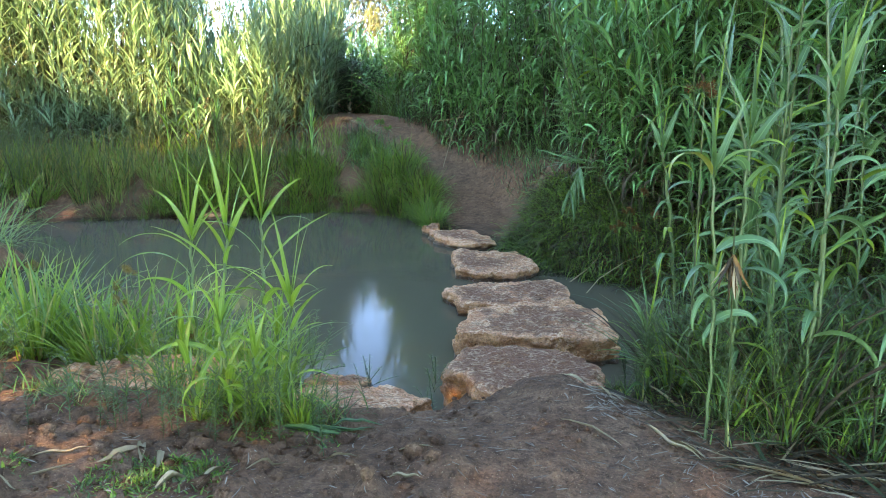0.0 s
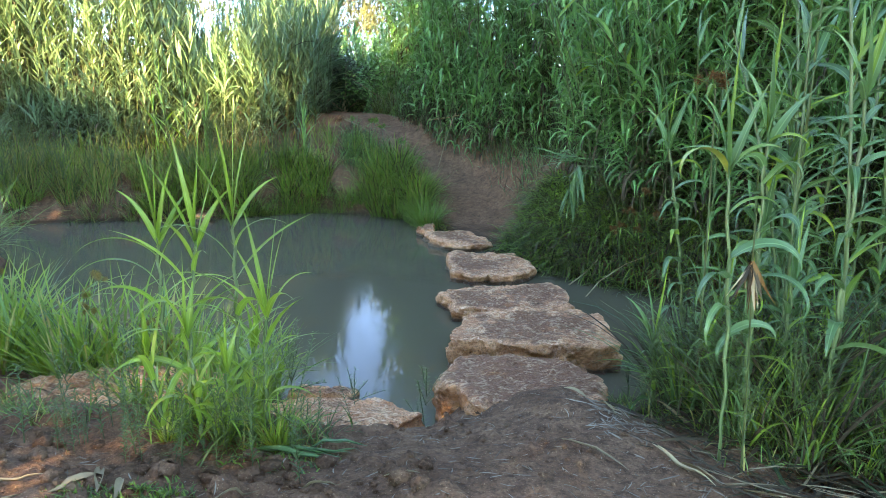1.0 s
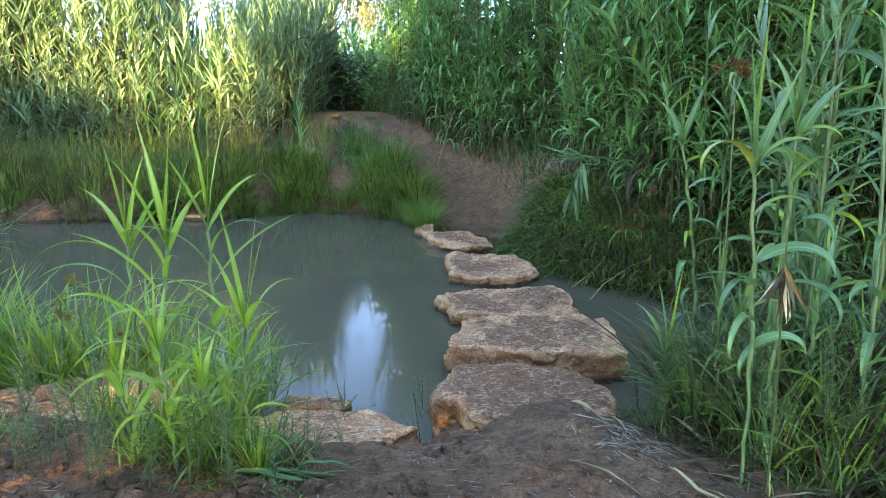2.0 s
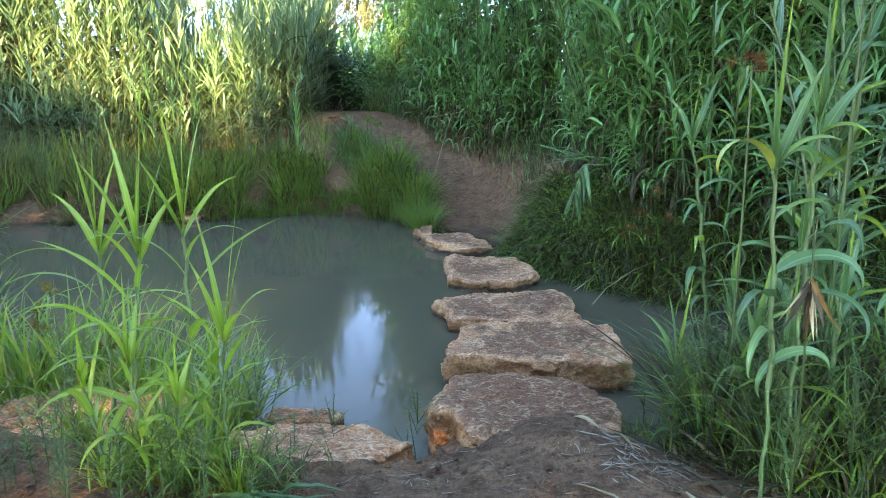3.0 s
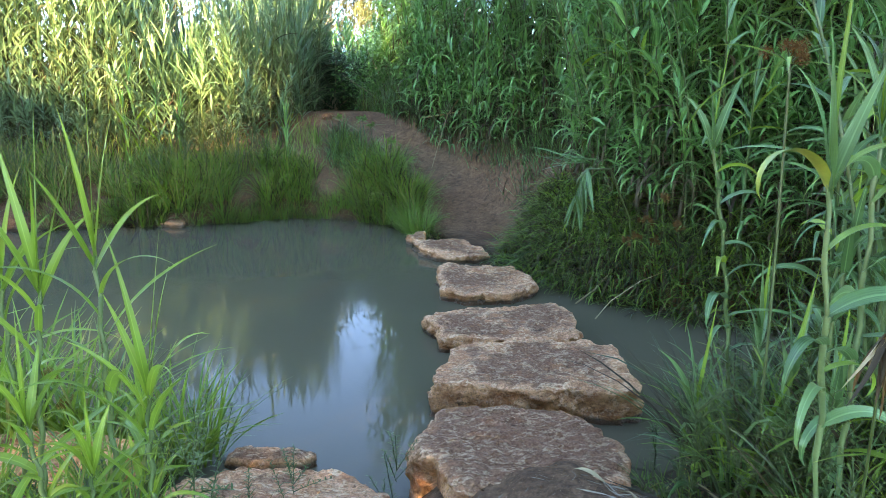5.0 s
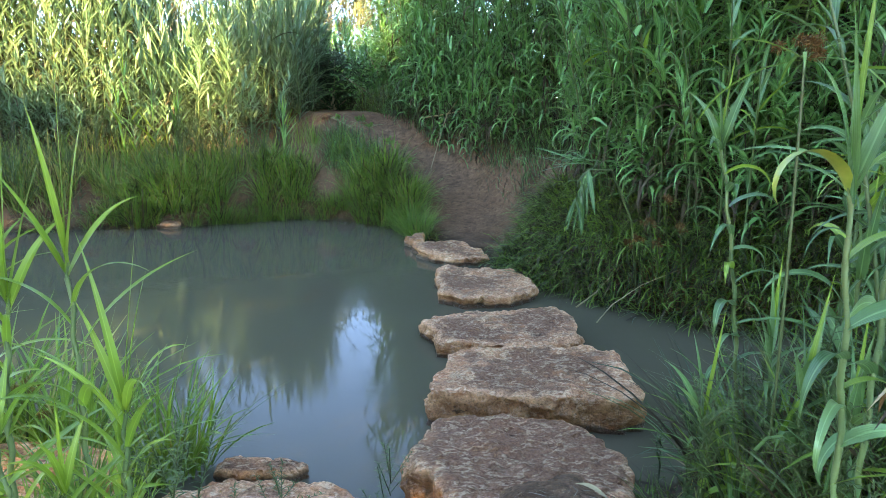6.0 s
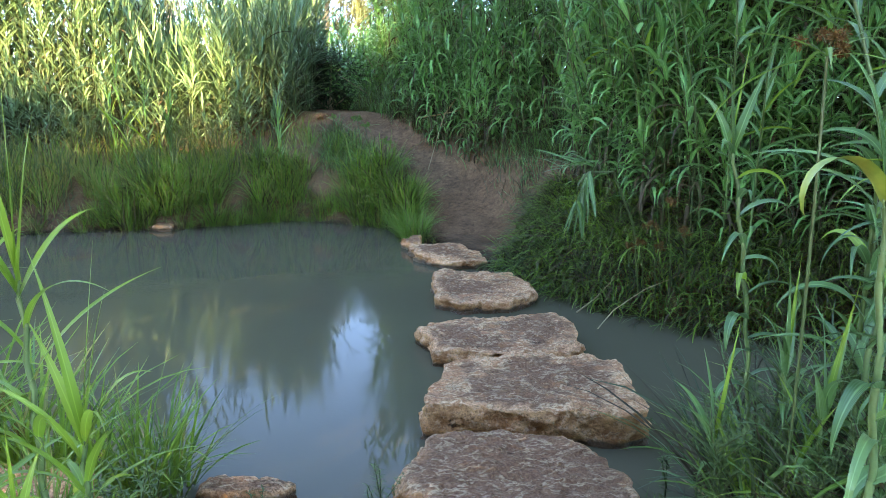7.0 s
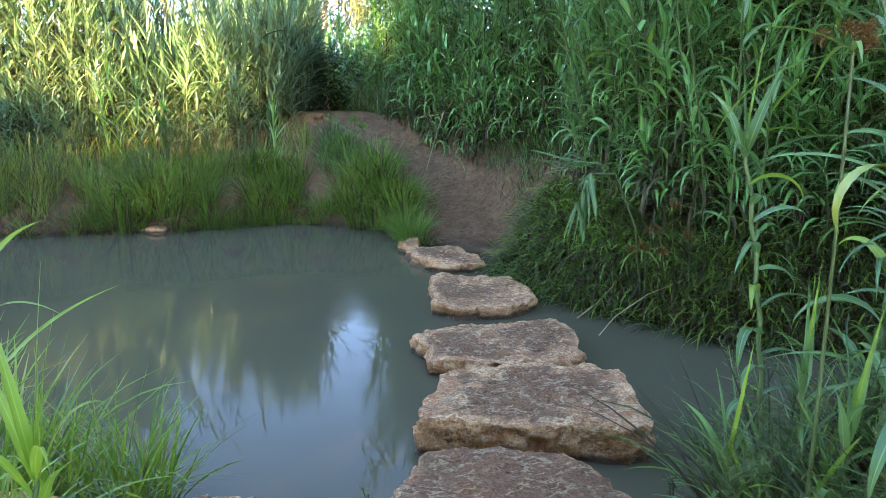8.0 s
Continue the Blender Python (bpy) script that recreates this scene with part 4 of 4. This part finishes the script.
for k, (gx, gy, gh) in enumerate([(-4.32, 10.95, 1.45), (-4.05, 11.0, 1.30), (-3.8, 11.1, 1.0), (-4.55, 11.1, 1.0), (-2.3, 11.4, 0.8)]):
    giant_cane("feathery young cane standing out from the far reeds", gx, gy, gh, (0.05 * (k % 3 - 1), -0.04), 0.5 + 0.15 * k, 15, 0.50, 0.040, (0.1, 0.7), 60 + k, stiff=0.9, group="young canes on the far bank", thick=0.007, mat=REED_LIGHT, spears=3, spear=0.4)
for k in range(9):
    gx, gy = 1.62 + 0.12 * k, 8.3 - 0.2 * k
    giant_cane("cane arching out of the reeds over the stream", gx, gy, r4.uniform(1.5, 2.6), (-0.22 + r4.normal(0, 0.05), -0.22 + r4.normal(0, 0.05)), r4.uniform(0, 3), 22, 0.55, 0.040, (0.8, 2.0), 200 + k, group="canes over the stream")


def bent_cane():
    root = tagged(new("bent_cane"), "broken cane hanging with limp pale leaves over the water", "cane")
    root.location = (1.87, 7.0, float(land(1.87, 7.0)))
    pts = np.array([(0, 0, -0.05), (-0.15, -0.15, 0.5), (-0.4, -0.4, 0.8), (-0.62, -0.6, 0.82), (-0.70, -0.66, 0.74), (-0.71, -0.68, 0.60)])
    pts[1:, 2] += (1.24 - root.location.z - 0.82) * np.array([0.6, 1, 1, 1, 1])
    part("culm", Soup().add(*tubes(pts[None], np.array([[0.01, 0.009, 0.008, 0.007, 0.006, 0.004]]), 6)), STALK, root)
    r = np.random.default_rng(5)
    for k in range(12):
        base = pts[3] + (pts[5] - pts[3]) * (k / 11)
        part("leaf", Soup().add(*ribbons([base], r.uniform(0, 6.28), r.uniform(-1.5, -1.1), r.uniform(0.24, 0.42), 0.040, r.uniform(0.0, 0.35), r.normal(0, 0.6), 0.2, 8, 0.3)), CANE, root)
    for k in range(12):
        base = pts[3] + np.array([0.10 - 0.025 * k, 0.06, 0.06 - 0.004 * k])
        part("leaf", Soup().add(*ribbons([base], math.pi + r.normal(0.0, 0.6), r.uniform(-0.2, 0.5), r.uniform(0.22, 0.42), 0.022, r.uniform(0.1, 0.9), r.normal(0, 0.5), 0.1, 8, 0.3)), CANE, root)


bent_cane()


def dead_cane(x, y, z):
    root = tagged(new("dead_cane"), "dead cane stalk with a hanging bunch of brown leaves", "cane")
    root.location = (x, y, float(land(x, y)))
    h = z - root.location.z
    pts = np.array([(0.16, 0.22, -0.03), (0.09, 0.12, h * 0.5), (0, 0, h), (-0.005, 0, h + 0.16)])
    part("culm", Soup().add(*tubes(pts[None], np.array([[0.004, 0.0035, 0.003, 0.002]]), 6)), STALK, root)
    r = np.random.default_rng(6)
    for k in range(26):
        part("dead_leaf", Soup().add(*ribbons([(0, 0, h - 0.02 * r.random())], r.uniform(0, 6.28), r.uniform(-1.5, -0.9), r.uniform(0.07, 0.17), 0.015, -0.2 + 0.6 * r.random(), r.normal(0, 1.4), r.normal(0, 0.6), 6, 0.6)), (DRY, SEED, DEAD, SEED, DEAD)[k % 5], root)


dead_cane(1.12, 2.66, 1.30)


def dry_stem(points, radius, label):
    ob = part("broken_reed", Soup().add(*tubes(np.array([points], float), np.linspace(radius, radius * 0.5, len(points))[None], 5)), DRY)
    return tagged(ob, label, "reed")


dry_stem([(1.4, 6.55, -0.03), (1.55, 6.6, 0.14), (1.8, 6.68, 0.29), (2.2, 6.8, 0.42)], 0.005, "thin dry stem arching from water to the bank")
dry_stem([(1.33, 6.95, 0.0), (1.5, 7.0, 0.12), (1.75, 7.15, 0.34)], 0.008, "short broken dry cane leaning on the bank")


dry_stem([(-1.92, 13.15, 1.40), (-1.7, 12.95, 1.33), (-1.5, 12.75, 1.25), (-1.32, 12.6, 1.15)], 0.014, "fallen pale cane lying across the far path")
dry_stem([(-0.28, 12.3, 1.44), (-0.1, 12.15, 1.47), (0.11, 12.0, 1.51), (0.5, 12.0, 1.6)], 0.013, "dead cane sticking out of reeds over the path")
dry_stem([(0.3, 12.0, 1.75), (0.12, 11.8, 1.5), (0.03, 11.6, 1.2), (-0.1, 11.3, 0.72)], 0.010, "broken cane hanging down beside the path")
stone("rock", [(-2.14, 13.25), (-2.06, 13.36), (-1.92, 13.36), (-1.88, 13.27), (-1.98, 13.2)], 1.43, 1.25, 12, "dark flat rock at the crest of the far path", rings=12, round_edge=0.03, category="rock", mat=SOIL)
petal = part("plastic_scrap", Soup().add(*ribbons([(-2.72, 10.70, 0.05), (-2.70, 10.70, 0.05), (-2.69, 10.71, 0.05)], np.array([0.3, 1.9, 4.0]), 0.4, 0.06, 0.04, 0.8, 0.4, 0.2, 4, 0.3, 0.8)), PINK)
tagged(petal, "small crumpled pink scrap at the far water's edge", "litter")


# ---- flatsedges with seed heads ----
def flatsedge(label, x, y, height, lean, spread_r, heads, mat, seed, bract=0.35, group=""):
    r = np.random.default_rng(seed)
    root = tagged(new("flatsedge"), label, "sedge", group)
    root.location = (x, y, float(land(x, y)) - 0.02)
    t = np.linspace(0, 1, 8)
    line = np.stack([lean[0] * height * t ** 1.6, lean[1] * height * t ** 1.6, height * t], -1)
    part("stalk", Soup().add(*tubes(line[None], np.linspace(0.006, 0.004, 8)[None], 5)), STALK, root)
    tip = line[-1]
    for k in range(6):
        part("bract", Soup().add(*ribbons([tip], k * 1.05 + r.normal(0, 0.2), r.uniform(-0.1, 0.7), bract * r.uniform(0.6, 1.2), 0.014, r.uniform(0.5, 1.8), 0.2, 0.1, 8, 0.3)), GRASS, root, "long green bract")
    for k in range(heads):
        a, e = r.uniform(0, 6.28), r.uniform(0.3, 1.4)
        end = tip + spread_r * r.uniform(0.4, 1.0) * np.array([math.cos(a) * math.cos(e), math.sin(a) * math.cos(e), math.sin(e)])
        soup = Soup().add(*tubes(np.array([[tip, (tip + end) / 2 + (0, 0, 0.01), end]]), np.full((1, 3), 0.0015), 4), mat=1)
        n = 150
        d = r.normal(size=(n, 3))
        d /= np.linalg.norm(d, axis=1, keepdims=True)
        size = spread_r * 0.33
        soup.add(*ribbons(end + d * size * r.uniform(0, 0.7, (n, 1)), np.arctan2(d[:, 1], d[:, 0]), np.arcsin(d[:, 2]), size * r.uniform(0.15, 0.4, n), size * 0.16, 0.2, r.normal(0, 1, n), 0, 2, 0.6, 0.6))
        part("seed_head", soup, [mat, STALK], root)


flatsedge("tall flatsedge with rusty brown seed heads", 1.31, 3.47, 1.56, (-0.04, -0.01), 0.085, 8, SEED, 1, 0.42, "flatsedges")
for k, (fx, fy, fh) in enumerate([(1.95, 6.85, 0.78), (1.88, 6.95, 0.62), (2.05, 6.8, 0.95), (1.8, 7.05, 0.52), (2.15, 6.75, 0.7), (2.0, 6.9, 0.5)]):
    flatsedge("flatsedge with faded brown seed heads on the shaded bank", fx, fy, fh, (-0.2, -0.35), 0.085, 7, SEED, 10 + k, 0.25, "flatsedges")
for k, (fx, fy, fh) in enumerate([(-1.72, 4.02, 0.78), (-1.9, 4.08, 0.66), (-1.6, 4.08, 0.62), (-1.8, 3.98, 0.55), (-1.45, 4.05, 0.5), (-2.5, 4.2, 0.6)]):
    flatsedge("flatsedge with golden seed heads by the pond", fx, fy, fh, (0.08 * (k % 3 - 1), 0.03), 0.07, 6, SEED_GOLD, 20 + k, 0.16, "flatsedges")


for k, (fx, fy, fh) in enumerate([(-0.98, 11.55, 0.62), (-1.25, 11.9, 0.55), (-0.45, 10.7, 0.5), (-0.62, 11.0, 0.62), (-1.6, 12.0, 0.55), (-0.75, 11.3, 0.5), (-1.1, 11.6, 0.7)]):
    flatsedge("green flatsedge with feathery heads beside the far path", fx, fy, fh, (0.1 * (k % 3 - 1), -0.05), 0.09, 7, GRASS, 40 + k, 0.22, "flatsedges")


# ---- leafy weeds ----
def weed_mesh(height, leaves, leaf, seed, side=0):
    r = np.random.default_rng(seed)
    soup = Soup()
    stems = [(np.zeros(3), height, r.normal(0, 0.08, 2))]
    for _ in range(side):
        f = r.uniform(0.3, 0.75)
        stems.append((np.array([0, 0, height * f]), height * r.uniform(0.3, 0.5), r.normal(0, 0.45, 2)))
    for base, h, lean in stems:
        t = np.linspace(0, 1, 6)
        line = base + np.stack([lean[0] * h * t, lean[1] * h * t, h * (t - 0.15 * t * t * np.hypot(*lean))], -1)
        soup.add(*tubes(line[None], np.linspace(0.003, 0.001, 6)[None], 4), mat=1)
        n = max(6, int(leaves * h / height))
        a = np.linspace(0.12, 1, n)
        p = np.stack([np.interp(a, t, line[:, c]) for c in range(3)], -1)
        soup.add(*ribbons(p, np.arange(n) * 2.4 + r.normal(0, 0.2, n), r.uniform(0.3, 1.0, n), leaf * r.uniform(0.6, 1.2, n) * (1.1 - 0.5 * a), leaf * 0.15, r.uniform(0.2, 1.0, n), 0, 0, 3, 0.3, 0.5))
    return soup.mesh("leafy weed", [WEED, STALK])


WEEDS = [weed_mesh(0.36, 44, 0.065, 1), weed_mesh(0.30, 40, 0.045, 2, 2), weed_mesh(0.45, 54, 0.045, 3, 5), weed_mesh(0.55, 60, 0.042, 4, 7)]
left_weeds = np.concatenate([strewn((-1.35, 2.8, -0.45, 3.4), 34, (0.1, 1.6)), strewn((-2.6, 2.9, -1.3, 3.5), 12, (0.1, 1.6)), np.array([(-0.02, 3.82), (0.03, 3.92), (-0.38, 2.72), (-1.62, 2.8), (-0.3, 3.5), (-0.48, 3.55)])])
place_tufts(WEEDS[:3], left_weeds, rng.uniform(0.45, 1.0, len(left_weeds)), "small leafy weed with narrow green leaves", "leafy weeds", "weed", "weed")
far_weeds = strewn((-8.5, 9.3, -2.2, 12), 100, (0.05, 1.3), off_trail)
place_tufts(WEEDS[1:], far_weeds, rng.uniform(1.0, 2.0, len(far_weeds)), "tall branching weed on the far bank", "far bank weeds", "weed", "weed")
right_weeds = np.concatenate([strewn((1.06, 3.3, 1.6, 4.35), 24, (-0.05, 0.8)), strewn((1.15, 2.85, 2.2, 3.5), 14, (0.1, 1.8), lambda p: p[:, 0] > 1.0 + 0.35 * (3.6 - p[:, 1]))])
place_tufts(WEEDS[1:], right_weeds, rng.uniform(0.6, 1.25, len(right_weeds)), "spindly branching weed at the water's edge", "leafy weeds", "weed", "weed")


# ---- litter ----
def dry_leaf(x0, y0, x1, y1, width, mat=DRY, label="dry straw-coloured reed leaf lying on soil", name="dry_leaf", curl=0.25, lift=0.012, group="dry leaves on the soil"):
    n = 9
    t = np.linspace(0, 1, n)
    bow = rng.normal(0, 0.04)
    dx, dy = x1 - x0, y1 - y0
    x, y = x0 + dx * t - dy * bow * np.sin(np.pi * t), y0 + dy * t + dx * bow * np.sin(np.pi * t)
    z = land(x, y)
    z = np.maximum(z, np.convolve(np.pad(z, 2, mode="edge"), np.ones(5) / 5, "valid")) + lift + curl * 0.02 * np.abs(np.sin(t * rng.uniform(2, 6)))
    p = np.stack([x, y, z], -1)
    side = np.array([-dy, dx, 0]) / math.hypot(dx, dy)
    w = width / 2 * np.clip(np.sin(np.pi * (0.12 + 0.86 * t)), 0.05, 1)[:, None]
    up = np.array([0, 0, 1.0]) * w * curl * 1.6
    v = np.stack([p - side * w + up, p - up * 0.3, p + side * w + up * rng.uniform(-0.2, 1.2)], 1)
    i, q = np.meshgrid(np.arange(n - 1), np.arange(2), indexing="ij")
    a = i * 3 + q
    uv = np.stack(np.broadcast_arrays(np.array([0, 0.5, 1])[None], t[:, None]), -1)
    ob = part(name, Soup().add(v, np.stack([a, a + 1, a + 4, a + 3], -1), uv), mat)
    return tagged(ob, label, "leaf", group)


for row in [(0.62, 3.06, 0.84, 2.84, 0.022), (0.99, 3.06, 1.12, 2.72, 0.025), (1.06, 2.9, 1.14, 2.72, 0.04), (1.22, 2.74, 1.6, 2.52, 0.03), (1.3, 2.72, 1.52, 2.6, 0.025), (1.45, 2.66, 1.9, 2.55, 0.028),
            (-0.36, 2.66, -0.22, 2.62, 0.03), (-0.08, 2.74, 0.06, 2.7, 0.018), (-0.62, 2.5, -0.5, 2.63, 0.03), (-0.78, 2.44, -0.72, 2.6, 0.04), (-0.92, 2.42, -0.84, 2.5, 0.06),
            (-1.14, 2.78, -1.06, 2.6, 0.05), (-1.1, 2.72, -1.22, 2.58, 0.045), (-1.02, 2.7, -0.98, 2.56, 0.04), (-1.5, 2.62, -1.3, 2.7, 0.02), (-1.44, 2.5, -1.3, 2.57, 0.025), (-1.5, 2.42, -1.36, 2.4, 0.02),
            (0.82, 3.56, 0.72, 3.62, 0.025), (0.86, 3.5, 0.95, 3.32, 0.014), (0.9, 3.48, 0.92, 3.26, 0.012), (-0.1, 2.55, 0.02, 2.53, 0.03)]:
    dry_leaf(*row[:4], row[4] * 0.62, curl=0.8)
for k in range(32):
    x, y, a, ln = rng.uniform(1.05, 2.2), rng.uniform(2.35, 3.1), rng.normal(-0.45, 0.45), rng.uniform(0.2, 0.55)
    dry_leaf(x, y, x + ln * math.cos(a), y + ln * math.sin(a), rng.uniform(0.008, 0.022), DRY if k % 3 else DEAD, lift=0.01 + 0.05 * rng.random())
for k in range(5):
    x, y, a = -0.66 + 0.06 * k, 2.98 + 0.012 * k, -0.05 + 0.08 * (k - 2)
    dry_leaf(x, y, x + 0.36 - 0.03 * k, y + 0.36 * a, 0.032, CANE, "fallen green reed leaf lying on soil", "fallen_leaf", 0.5, 0.015, "fallen green leaves")


def litter(label, boxes, count, length, width):
    soup = Soup()
    for box in boxes:
        p = strewn(box, count, (0.12, 6))
        ln = rng.uniform(*length, count)
        az = rng.uniform(0, 2 * np.pi, count)
        end = p + ln[:, None] * np.column_stack([np.cos(az), np.sin(az)])
        z0, z1 = land(p[:, 0], p[:, 1]) + 0.006, land(end[:, 0], end[:, 1]) + 0.006
        soup.add(*ribbons(np.column_stack([p, z0]), az, np.arctan2(z1 - z0, ln), ln, width * rng.uniform(0.5, 1.6, count), rng.normal(0, 0.15, count), rng.normal(0, 0.5, count), rng.normal(0, 0.4, count), 3, 0, 0.7))
    tagged(part("straw_litter", soup, STRAW), label, "straw", kind="stuff")


litter("scattered bits of dry straw on trodden soil", [(-1.9, 2.2, 1.4, 3.75)], 950, (0.012, 0.075), 0.0038)
litter("drift of broken straw below the canes", [(0.80, 3.15, 1.12, 3.6), (1.0, 2.4, 2.2, 3.0)], 200, (0.02, 0.11), 0.0045)


def crumbs():
    """Loose crumbs of earth."""
    n = 1050
    p = np.concatenate([strewn((-1.9, 2.1, 1.5, 3.8), 900, (0.1, 6)), strewn((-1.9, 2.1, 0.1, 3.0), 150, (0.1, 6))])
    size = np.concatenate([0.004 + 0.016 * rng.random(900) ** 4, 0.014 + 0.036 * rng.random(150) ** 2])
    t = np.linspace(0, np.pi, 4)
    a = np.arange(6) * np.pi / 3
    ball = np.stack([np.sin(t)[:, None] * np.cos(a), np.sin(t)[:, None] * np.sin(a), np.cos(t)[:, None] + 0 * a], -1)
    v = ball[None] * size[:, None, None, None] * rng.uniform(0.7, 1.3, (n, 4, 6, 1)) * np.array([1, 1, 0.7])
    v = v + np.column_stack([p, land(p[:, 0], p[:, 1]) + size * 0.15])[:, None, None]
    i, j, q = np.meshgrid(np.arange(n), np.arange(3), np.arange(6), indexing="ij")
    o = (i * 4 + j) * 6
    f = np.stack([o + q, o + 6 + q, o + 6 + (q + 1) % 6, o + (q + 1) % 6], -1)
    tagged(part("soil_crumbs", Soup().add(v, f), SOIL), "loose crumbs of brown earth", "soil", kind="stuff")


crumbs()


# ---- hummock in the pond ----
def hummock(x, y):
    root = tagged(new("hummock"), "earthy hummock with arching grass standing in the pond", "hummock")
    root.location = (x, y, 0)
    t, a = np.linspace(0, 1, 9), np.linspace(0, 2 * np.pi, 24, endpoint=False)
    r = (0.05 + 0.5 * np.sin(t * 1.5))[:, None] * (1 + 0.25 * rough_noise(np.cos(a) * 2 + 5, np.sin(a) * 2 + 5, 3, 4))[None]
    v = np.stack([r * np.cos(a), r * np.sin(a), np.broadcast_to((0.32 - 0.55 * t ** 1.5)[:, None], r.shape)], -1)
    i, j = np.meshgrid(np.arange(8), np.arange(24), indexing="ij")
    part("mound", Soup().add(v, np.stack([i * 24 + j, (i + 1) * 24 + j, (i + 1) * 24 + (j + 1) % 24, i * 24 + (j + 1) % 24], -1)), SOIL, root)
    n = 170
    b = rng.normal(0, 0.2, (n, 2))
    part("grass", Soup().add(*ribbons(np.column_stack([b, np.full(n, 0.2)]), np.arctan2(b[:, 1], b[:, 0]), rng.uniform(0.4, 1.4, n), rng.uniform(0.4, 0.9, n), 0.012, rng.uniform(0.4, 1.8, n), 0.3, 0.2, 6)), [GRASS], root)


hummock(-4.95, 6.95)


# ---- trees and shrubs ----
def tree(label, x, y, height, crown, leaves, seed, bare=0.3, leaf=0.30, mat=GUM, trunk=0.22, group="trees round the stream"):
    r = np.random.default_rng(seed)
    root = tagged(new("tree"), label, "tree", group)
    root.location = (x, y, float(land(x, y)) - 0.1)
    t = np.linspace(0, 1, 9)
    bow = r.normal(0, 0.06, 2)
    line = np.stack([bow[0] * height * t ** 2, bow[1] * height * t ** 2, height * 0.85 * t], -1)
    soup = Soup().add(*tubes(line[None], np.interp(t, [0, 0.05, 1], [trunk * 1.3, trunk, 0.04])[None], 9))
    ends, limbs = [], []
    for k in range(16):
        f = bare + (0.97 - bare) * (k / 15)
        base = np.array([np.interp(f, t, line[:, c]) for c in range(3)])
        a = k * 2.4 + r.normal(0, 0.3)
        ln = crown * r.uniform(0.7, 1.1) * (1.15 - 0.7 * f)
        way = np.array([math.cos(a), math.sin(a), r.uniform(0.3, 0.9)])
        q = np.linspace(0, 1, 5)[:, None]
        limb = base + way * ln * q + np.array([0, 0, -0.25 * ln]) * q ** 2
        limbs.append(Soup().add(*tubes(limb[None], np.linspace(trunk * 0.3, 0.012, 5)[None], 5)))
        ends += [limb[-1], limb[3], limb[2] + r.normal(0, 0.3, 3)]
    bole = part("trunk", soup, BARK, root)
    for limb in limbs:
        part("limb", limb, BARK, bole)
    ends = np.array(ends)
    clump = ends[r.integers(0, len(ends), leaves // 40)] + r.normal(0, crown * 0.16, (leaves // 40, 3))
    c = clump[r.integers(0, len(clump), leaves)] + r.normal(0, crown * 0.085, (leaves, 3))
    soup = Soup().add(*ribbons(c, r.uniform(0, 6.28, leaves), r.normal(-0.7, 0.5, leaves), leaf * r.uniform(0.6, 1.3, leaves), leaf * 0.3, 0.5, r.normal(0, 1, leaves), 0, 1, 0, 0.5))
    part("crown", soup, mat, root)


tree("tall gum tree with pale bark behind the reeds, sunlit", -4.6, 27, 6.6, 2.6, 9000, 1, bare=0.12, leaf=0.34)
tree("gum tree with loose hanging foliage behind the reeds", -1.4, 29, 6.6, 3.0, 9000, 2, bare=0.1, leaf=0.34)
tree("gum tree above the far reeds", -19, 25, 13, 4.5, 9000, 3, leaf=0.35)
tree("gum tree above the far reeds", -11.5, 30, 10, 3.5, 7000, 4, leaf=0.35)
# Added out of view, each crown placed to block sun from the scene.
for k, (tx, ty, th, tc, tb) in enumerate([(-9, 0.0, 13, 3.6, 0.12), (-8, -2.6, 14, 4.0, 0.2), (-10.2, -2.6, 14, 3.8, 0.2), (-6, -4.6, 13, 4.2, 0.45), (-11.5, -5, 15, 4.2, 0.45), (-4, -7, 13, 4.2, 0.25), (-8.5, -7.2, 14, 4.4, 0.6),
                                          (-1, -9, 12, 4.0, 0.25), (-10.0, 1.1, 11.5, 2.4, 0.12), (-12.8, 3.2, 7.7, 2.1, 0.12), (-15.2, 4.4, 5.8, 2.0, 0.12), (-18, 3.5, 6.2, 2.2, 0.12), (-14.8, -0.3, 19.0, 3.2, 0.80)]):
    tree("unseen leafy tree added on the near bank to block sun", tx, ty, th, tc, 8500 if k == 1 else 15000, 20 + k, bare=tb, leaf=0.38, mat=GUM)


def shrub(label, x, y, size, seed, mat, count=8000):
    r = np.random.default_rng(seed)
    root = tagged(new("shrub"), label, "shrub")
    root.location = (x, y, float(land(x, y)))
    q = np.linspace(0, 1, 4)[None, :, None]
    tips = np.column_stack([r.normal(0, size * 0.35, (14, 2)), r.uniform(0.4, 1.0, 14) * size])
    for tip in tips:
        part("stem", Soup().add(*tubes(tip[None, None] * q, np.linspace(0.02, 0.006, 4)[None], 4)), BARK, root)
    c = tips[r.integers(0, 14, count)] * r.uniform(0.45, 1.05, (count, 1)) + r.normal(0, size * 0.13, (count, 3))
    c[:, 2] = np.maximum(c[:, 2], 0.05)
    part("foliage", Soup().add(*ribbons(c, r.uniform(0, 6.28, count), r.normal(0.2, 0.5, count), 0.085, 0.03, 0.5, r.normal(0, 0.7, count), 0, 2, 0, 0.6)), mat, root)


shrub("dark dense shrub beside the far end of the path", -2.35, 15.8, 1.15, 1, DARK_LEAF)
shrub("dark dense shrub beside the far end of the path", -1.6, 16.4, 1.1, 2, DARK_LEAF)
shrub("green bushy shrub under the reeds", -0.95, 14.9, 1.5, 3, REED_BLUE)
